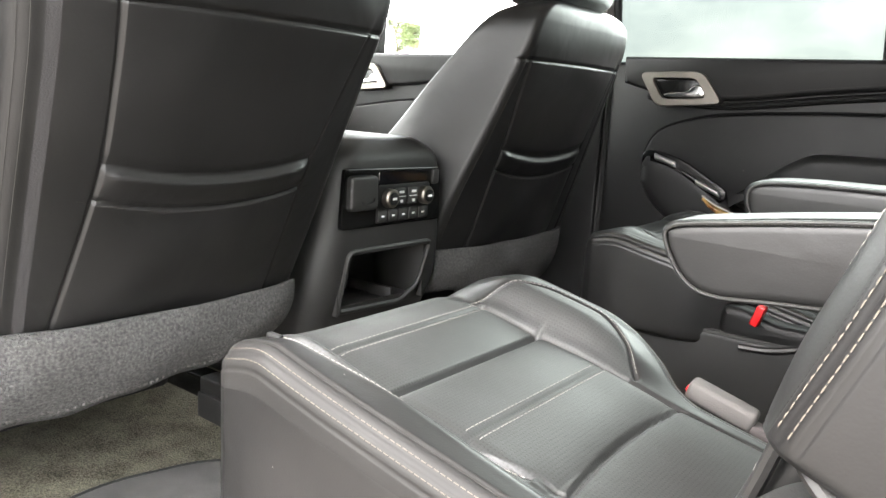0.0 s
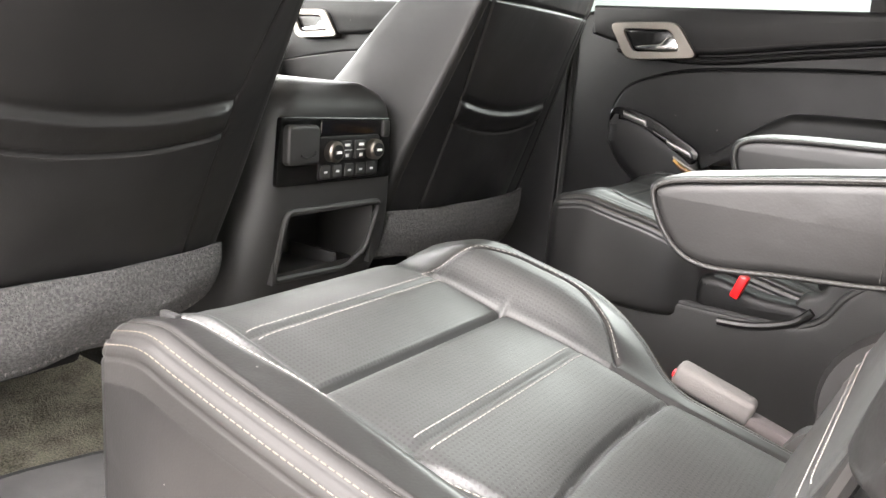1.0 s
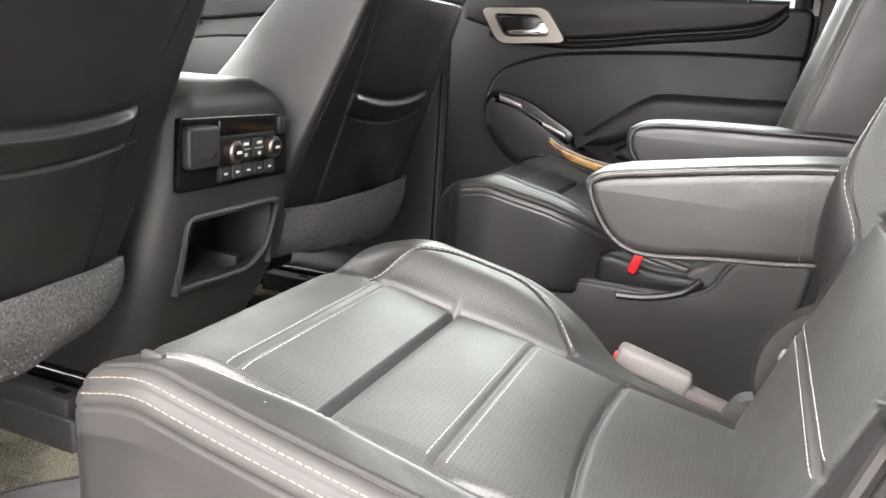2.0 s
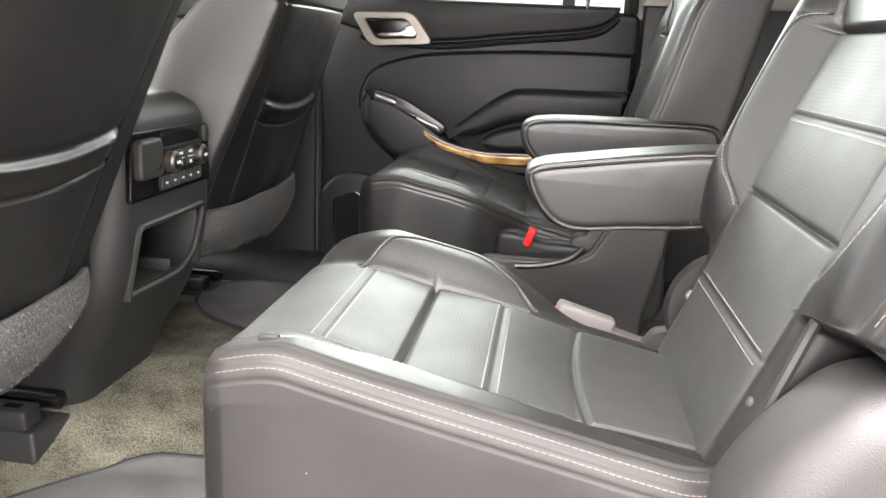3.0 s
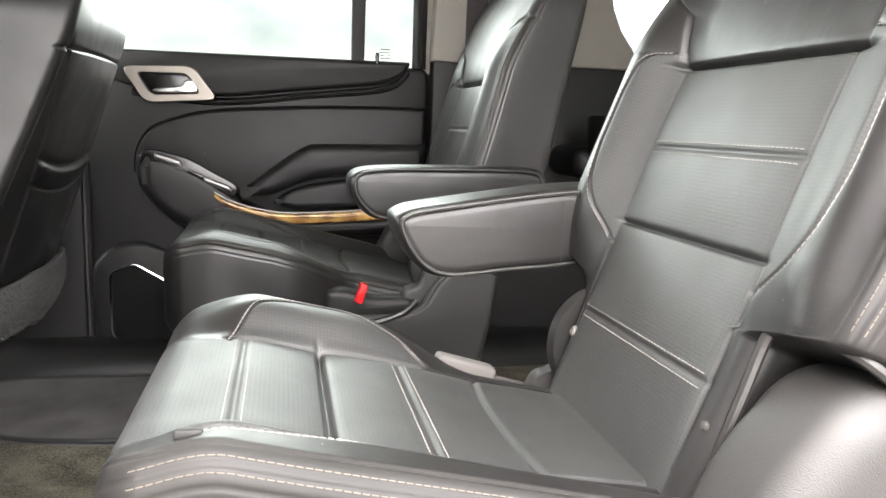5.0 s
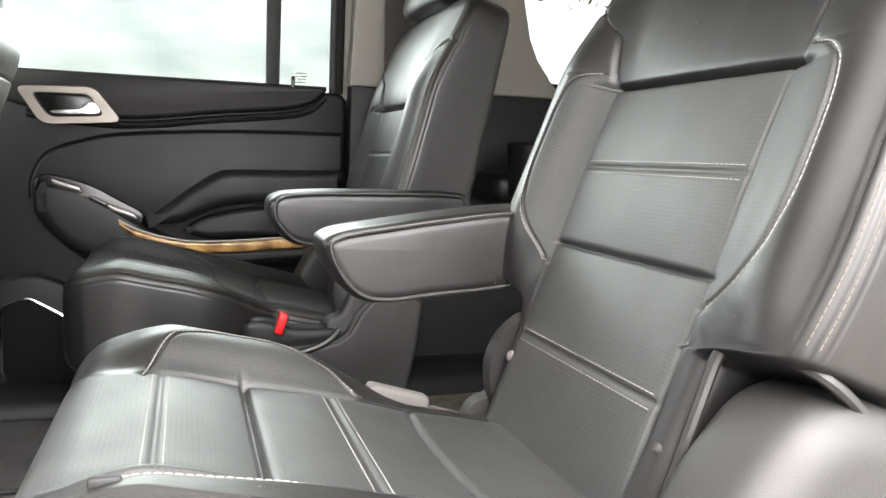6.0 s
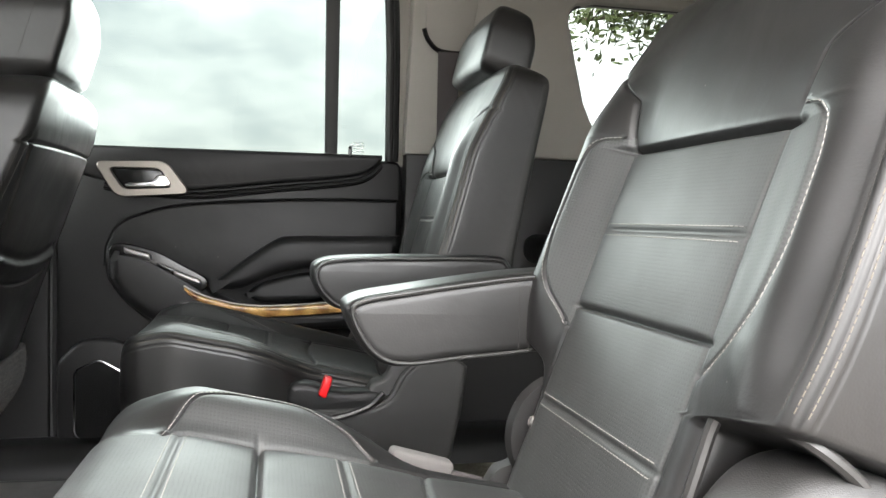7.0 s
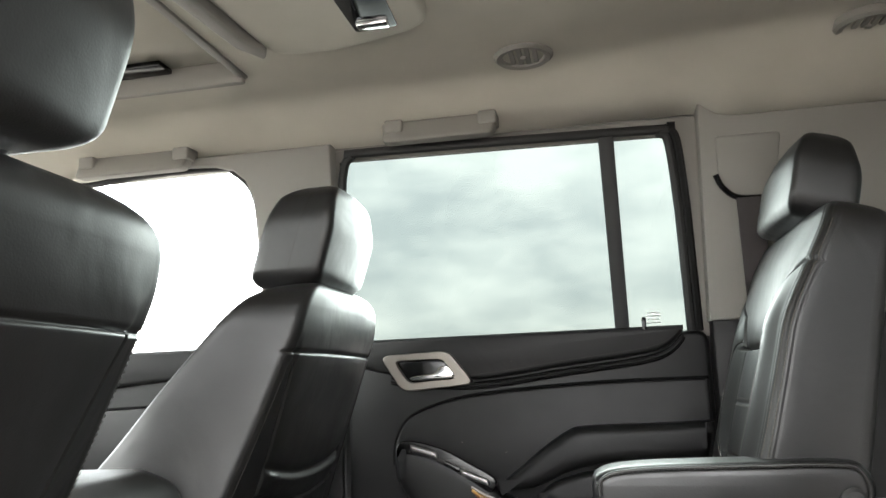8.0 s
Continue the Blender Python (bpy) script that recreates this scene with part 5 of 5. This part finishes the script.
        solid("track_rod", joined(tube([(xe - 0.17, cy + 0.020, up - 0.046), (xe - 0.016, cy + 0.020, up - 0.046)], 0.015, 18), tube([(xe - 0.018, cy + 0.020, up - 0.046), (xe - 0.010, cy + 0.020, up - 0.046)], 0.007, 12)), GLOSS, r_)
    # headrest
    T = Vector((hx, yc + lean * 0.5 + hy, top + hh))
    hr = lambda o, t, n: T + Vector((0.30 * t + n, o, t))
    hwid = lambda t: lerp_table([(0, 0.102), (0.025, 0.116), (0.10, 0.118), (0.14, 0.108), (0.175, 0.082)], t)
    hp = pad(hr, list(np.arange(0, 0.1751, 0.007)), lambda t: -hwid(t), hwid, lambda o, t: 0.055 - 0.7 * o * o - 0.022 * sstep(0.08, 0.175, t), lambda t: -0.075 + 0.01 * sstep(0.1, 0.18, t),
             lambda o, t, k: "rear" if k in ("front", "edge") else "body", 26, 0.016, 0.020, 0.034)
    hd = part("headrest", hp["body"], LEATHER, st, "black leather headrest")
    part("rear_cover", hp["rear"], LEATHER, hd)
    lines = []
    for s in (-1, 1):
        lines.append(stitches([hr(s * hwid(t), t, -0.01) for t in np.linspace(0.02, 0.15, 20)], (0, s, 0)))
    part("stitching", joined(*lines), mat_thread_dark, hd)["kind"] = "stuff"
    for s in (-1, 1):
        part("headrest_post", tube([T + Vector((-0.03, s * 0.075, -0.075)), T + Vector((0.0, s * 0.075, 0.04))], 0.0065, 12), CHROME, st, "chrome headrest post")
    return st


mat_fibre = mat("carpet_fibre", (0.10, 0.094, 0.088), 0.9)
front_seat(-0.478, 0.732, 0.004, -0.590, "black leather driver's seat seen from behind, raised headrest", (0.222, 0.262), (0.224, 0.208), (0.162, 0.153, 0.185), 0.09, -0.078, -0.674, 0.42, ((-0.703, 0.0, -0.868), (-0.203, 0.042, -0.856)))
front_seat(0.372, 0.735, -0.010, -0.665, "black leather front passenger seat seen from behind", (0.250, 0.192), (0.245, 0.212), (0.165, 0.163, 0.180), 0.0, -0.010, -0.690, 0.35, ((0.147, 0.0, -0.950), (0.597, 0.0, -0.950)))

# ---- centre console ----
con = thing("centre_console", (-1.05, -0.06, FLOOR_Z), "black plastic centre console with rear climate panel", "console")
CY = -0.062


def con_x(z):
    return lerp_table([(-0.08, -0.875), (0.02, -0.85), (0.12, -0.80), (0.20, -0.772), (0.30, -0.757), (0.40, -0.752), (0.47, -0.752)], z)


def con_w(z):
    return lerp_table([(-0.08, 0.120), (0.0, 0.132), (0.1, 0.155), (0.2, 0.170), (0.30, 0.160), (0.40, 0.146), (0.445, 0.132), (0.468, 0.095)], z)


zs = list(np.linspace(-0.09, 0.43, 40)) + [0.44, 0.449, 0.457, 0.463, 0.467]
cpts, cfaces = [], []
R = 0.045
ring_n = None
for z in zs:
    w, xr = con_w(z), con_x(z)
    top_in = max(0.0, (z - 0.43)) ** 1.5 * 4
    line = []
    for k in range(9):
        a = math.pi / 2 * k / 8
        line.append((xr - top_in - R + R * math.sin(a), CY - w + R - R * math.cos(a), z))
    for s in np.linspace(0, 1, 31)[1:-1]:
        line.append((xr - top_in, CY - w + R + (2 * w - 2 * R) * s, z))
    for k in range(9):
        a = math.pi / 2 * k / 8
        line.append((xr - top_in - R + R * math.cos(a), CY + w - R + R * math.sin(a), z))
    line += [(-1.7, CY + w, z), (-1.7, CY - w, z)]
    ring_n = len(line)
    cpts += line
BAY = (-0.172, 0.046, 0.170, 0.274)
for i in range(len(zs) - 1):
    for j in range(ring_n):
        q = (j + 1) % ring_n
        c = [cpts[i * ring_n + j], cpts[i * ring_n + q], cpts[(i + 1) * ring_n + q], cpts[(i + 1) * ring_n + j]]
        my, mz = sum(p[1] for p in c) / 4, sum(p[2] for p in c) / 4
        if 9 <= j < 38 and BAY[0] < my < BAY[1] and BAY[2] < mz < BAY[3]:
            continue
        cfaces.append([i * ring_n + j, i * ring_n + q, (i + 1) * ring_n + q, (i + 1) * ring_n + j])
cfaces.append([(len(zs) - 1) * ring_n + j for j in range(ring_n)])
part("body", (cpts, cfaces), PLASTIC, con)
y0, y1, z0, z1 = BAY[0] - 0.004, BAY[1] + 0.004, BAY[2] - 0.008, BAY[3] + 0.008
for nm, b in (("bay_floor", (-0.90, con_x(z0) - 0.001, y0, y1, z0 - 0.006, z0 + 0.004)), ("bay_roof", (-0.90, con_x(z1) - 0.003, y0, y1, z1 - 0.006, z1 + 0.004)),
              ("bay_side", (-0.90, con_x(0.22) - 0.003, y0 - 0.004, y0 + 0.004, z0, z1)), ("bay_side", (-0.90, con_x(0.22) - 0.003, y1 - 0.004, y1 + 0.004, z0, z1)),
              ("bay_back", (-0.905, -0.895, y0, y1, z0, z1)), ("bay_step", (-0.90, con_x(0.22) - 0.02, y1 - 0.075, y1 - 0.07, z0, z0 + 0.025))):
    solid(nm, box(*b, 0.002), PLASTIC, con)
lip = [(con_x(z) + 0.001, y, z) for y, z in rounded([(BAY[0] - 0.002, BAY[2] - 0.003), (BAY[1] - 0.05, BAY[2] - 0.010), (BAY[1] - 0.01, BAY[2] + 0.02), (BAY[1] + 0.004, BAY[3]), (BAY[0] + 0.004, BAY[3] + 0.002)], 0.014, 5)]
solid("bay_lip", tube(lip, 0.0055, 8, True), PLASTIC, con)
fx = lambda d0: (lambda u, v, d: (con_x(v) + d0 + d, u, v))
pan = solid("rear_panel", slab([tuple(p) for p in rounded([(-0.196, 0.317), (0.066, 0.315), (0.056, 0.415), (-0.193, 0.420)], 0.008)], fx(-0.004), 0.003, 2, 0.008), GLOSS, con, "black rear climate and power panel")
solid("outlet_door", slab([tuple(p) for p in rounded([(-0.186, 0.349), (-0.121, 0.349), (-0.124, 0.408), (-0.188, 0.408)], 0.010)], fx(0.002), 0.005, 3, 0.014), PLASTIC, pan, "hinged power outlet cover")
solid("outlet_grip", tube([(con_x(0.36) + 0.017, y, z) for y, z in spline([(-0.163, 0.364), (-0.15, 0.360), (-0.136, 0.364), (-0.134, 0.37)], 5)], 0.0015, 6), DARKPLASTIC, pan)
solid("display", slab([tuple(p) for p in rounded([(-0.112, 0.391), (0.018, 0.391), (0.018, 0.411), (-0.112, 0.413)], 0.004)], fx(0.002), 0.001, 1, 0.003), SCREEN, pan)
solid("control_plate", slab([tuple(p) for p in rounded([(-0.114, 0.322), (0.028, 0.322), (0.026, 0.389), (-0.114, 0.389)], 0.006)], fx(0.002), 0.002, 2, 0.004), DARKPLASTIC, pan)
for y in (-0.088, 0.008):
    k = solid("knob", lathe([(0.0165, 0.0), (0.0165, 0.012), (0.014, 0.015), (0.0, 0.0155)], (con_x(0.365) + 0.005, y, 0.366), (1, 0, 0), 28), NICKEL, pan, "knurled satin climate knob")
    solid("knob_face", lathe([(0.0115, 0.0), (0.0110, 0.003), (0.0, 0.0035)], (con_x(0.365) + 0.0185, y, 0.366), (1, 0, 0), 24), DARKPLASTIC, k)
    solid("knob_mark", box(con_x(0.365) + 0.0215, con_x(0.365) + 0.023, y - 0.005, y + 0.005, 0.364, 0.368, 0), PRINT, k)
for y in (-0.057, -0.024):
    solid("rocker", box(con_x(0.36) + 0.004, con_x(0.36) + 0.010, y - 0.013, y + 0.013, 0.352, 0.382, 0.003), PLASTIC, pan)
    part("rocker_print", joined(box(con_x(0.37) + 0.0101, con_x(0.37) + 0.0107, y - 0.006, y + 0.006, 0.373, 0.377, 0), box(con_x(0.37) + 0.0101, con_x(0.37) + 0.0107, y - 0.011, y + 0.011, 0.3665, 0.3675, 0),
                                box(con_x(0.36) + 0.0101, con_x(0.36) + 0.0107, y - 0.003, y + 0.004, 0.356, 0.361, 0)), PRINT, pan, "", False)
for i in range(5):
    y = -0.100 + 0.027 * i
    b = solid("button", box(con_x(0.33) + 0.004, con_x(0.33) + 0.009, y - 0.011, y + 0.011, 0.325, 0.345, 0.002), PLASTIC, pan)
    part("button_mark", box(con_x(0.33) + 0.0091, con_x(0.33) + 0.0097, y - 0.004, y + 0.003, 0.333, 0.336, 0), PRINT, b, "", False)
solid("usb_cover", box(con_x(0.40) + 0.0, con_x(0.40) + 0.010, 0.030, 0.048, 0.384, 0.412, 0.004), PLASTIC, pan)
lid = solid("armrest_lid", slab([tuple(p) for p in rounded([(-0.775, CY - 0.115), (-0.775, CY + 0.115), (-1.20, CY + 0.115), (-1.20, CY - 0.115)], 0.04)], lambda u, v, d: (u, v, 0.436 + d), 0.02, 5, 0.026), LEATHER, con, "padded black leather console lid", 50)

con.location += Vector((0.010, 0.022, -0.006))

# ---- floor things ----
for nm, pts, lab in (("floor_mat", [(-0.55, -0.86), (-0.865, -0.80), (-0.895, -0.50), (-0.86, -0.36), (-0.78, -0.262), (-0.72, -0.225), (-0.55, -0.185), (-0.47, -0.25), (-0.47, -0.80)], "grey carpet floor mat before the near chair"),
                     ("floor_mat", [(-0.50, 0.30), (-0.65, 0.298), (-0.78, 0.325), (-0.90, 0.395), (-0.97, 0.47), (-1.0, 0.60), (-0.90, 0.66), (-0.52, 0.665)], "dark grey floor mat before the far chair")):
    g = slab([tuple(p) for p in rounded(pts, 0.04)], lambda u, v, d: (u, v, floor_z(u, v) - 0.004 + d), 0.004, 2, 0.016)
    fm = thing(nm, (pts[0][0], pts[0][1], FLOOR_Z), lab, "floor mat", "floor mats")
    solid("mat_body", g, MATTING, fm)
    solid("mat_binding", tube([(p[0], p[1], floor_z(p[0], p[1]) + 0.009) for p in rounded(pts, 0.04)], 0.005, 8, True), RUBBER, fm)

# ---- outside ----
ground = part("ground", sheet(list(np.linspace(-900, 900, 31)), list(np.linspace(-900, 900, 31)), lambda x, y: -0.62), mat("worn_concrete", (0.2, 0.18, 0.165), 0.9))
vary(ground.data.materials[0], 0.8, (0.15, 0.136, 0.123), (0.215, 0.195, 0.177))
tagged(ground, "worn grey-brown concrete lot round the vehicle", "ground", kind="structure")
mir = thing("wing_mirror", (-1.95, 1.0, 0.6), "dark wing mirror outside the front passenger window", "mirror")
solid("housing", moved(box(-0.05, 0.05, -0.12, 0.12, -0.085, 0.085, 0.035, 5), pose(-1.95, 1.290, 0.755, 0, 0, 2)), DARKPLASTIC, mir)
solid("mirror_glass", moved(box(0.048, 0.056, -0.105, 0.105, -0.070, 0.070, 0.003, 1), pose(-1.95, 1.290, 0.755, 0, 2, 2)), MIRROR, mir)
solid("arm", box(-1.99, -1.93, 0.86, 1.19, 0.66, 0.70, 0.012), DARKPLASTIC, mir)

BARK = mat("bark", (0.12, 0.08, 0.05), 0.9)
vary(BARK, 6, (0.07, 0.05, 0.035), (0.18, 0.13, 0.09))
LEAF = mat("leaves", (0.07, 0.1, 0.03), 0.6)


def tree(x, y, h, seed, m, label):
    rng = random.Random(seed)
    g = -0.62
    t = thing("tree", (x, y, g), label, "tree", "trees beyond the lot")
    tips = []
    trunk = [(x + 0.1 * math.sin(k), y + 0.1 * math.cos(1.7 * k), g + h * 0.62 * k / 6) for k in range(7)]
    geos = []
    for k in range(6):
        geos.append(tube([trunk[k], trunk[k + 1]], 0.022 * h * (1 - k / 9), 10))
    part("trunk", joined(*geos), BARK, t)
    lg = []
    for k in range(26):
        b = Vector(trunk[4 + k % 3])
        d = Vector((rng.uniform(-1, 1), rng.uniform(-1, 1), rng.uniform(0.0, 0.9))).normalized()
        e = b + d * h * rng.uniform(0.22, 0.42)
        mid = b.lerp(e, 0.5) + Vector((rng.uniform(-.2, .2), rng.uniform(-.2, .2), 0.15))
        lg.append(tube([b, mid, e], 0.005 * h, 6))
        tips += [e, mid, b.lerp(e, 0.75)]
    part("limbs", joined(*lg), BARK, t)
    lp, lf = [], []
    for c in tips:
        for i in range(120):
            p = c + Vector((rng.gauss(0, 1), rng.gauss(0, 1), rng.gauss(0, 0.8))) * h * 0.055
            d = Vector((rng.gauss(0, 1), rng.gauss(0, 1), rng.gauss(0, 1))).normalized()
            s = d.orthogonal().normalized()
            L = rng.uniform(0.06, 0.12) * h / 7
            k = len(lp)
            lp += [p - d * L, p + s * L * 0.45, p + d * L, p - s * L * 0.45]
            lf.append([k, k + 1, k + 2, k + 3])
    part("crown", (lp, lf), m, t, "", False)["kind"] = "stuff"
    return t


LEAF2 = mat("autumn_leaves", (0.25, 0.1, 0.03), 0.6)
for mm, a, b in ((LEAF, (0.09, 0.125, 0.04), (0.17, 0.21, 0.075)), (LEAF2, (0.2, 0.06, 0.02), (0.35, 0.2, 0.06))):
    vary(mm, 1.5, a, b)
tree(11.6, 17.2, 13.0, 3, LEAF, "leafy green tree beyond the quarter window")
tree(27.0, 21.0, 10.0, 4, LEAF, "leafy green tree farther along the lot")
tree(13.0, 20.5, 3.8, 12, LEAF, "leafy green tree at the far corner of the lot")
tree(9.5, 26.0, 4.2, 7, LEAF2, "low rust-coloured tree at the lot edge")
tree(6.5, -7.0, 6.5, 8, LEAF, "yellow-green tree behind the vehicle")
tree(11.0, 4.5, 6.0, 9, LEAF, "green tree behind the vehicle")
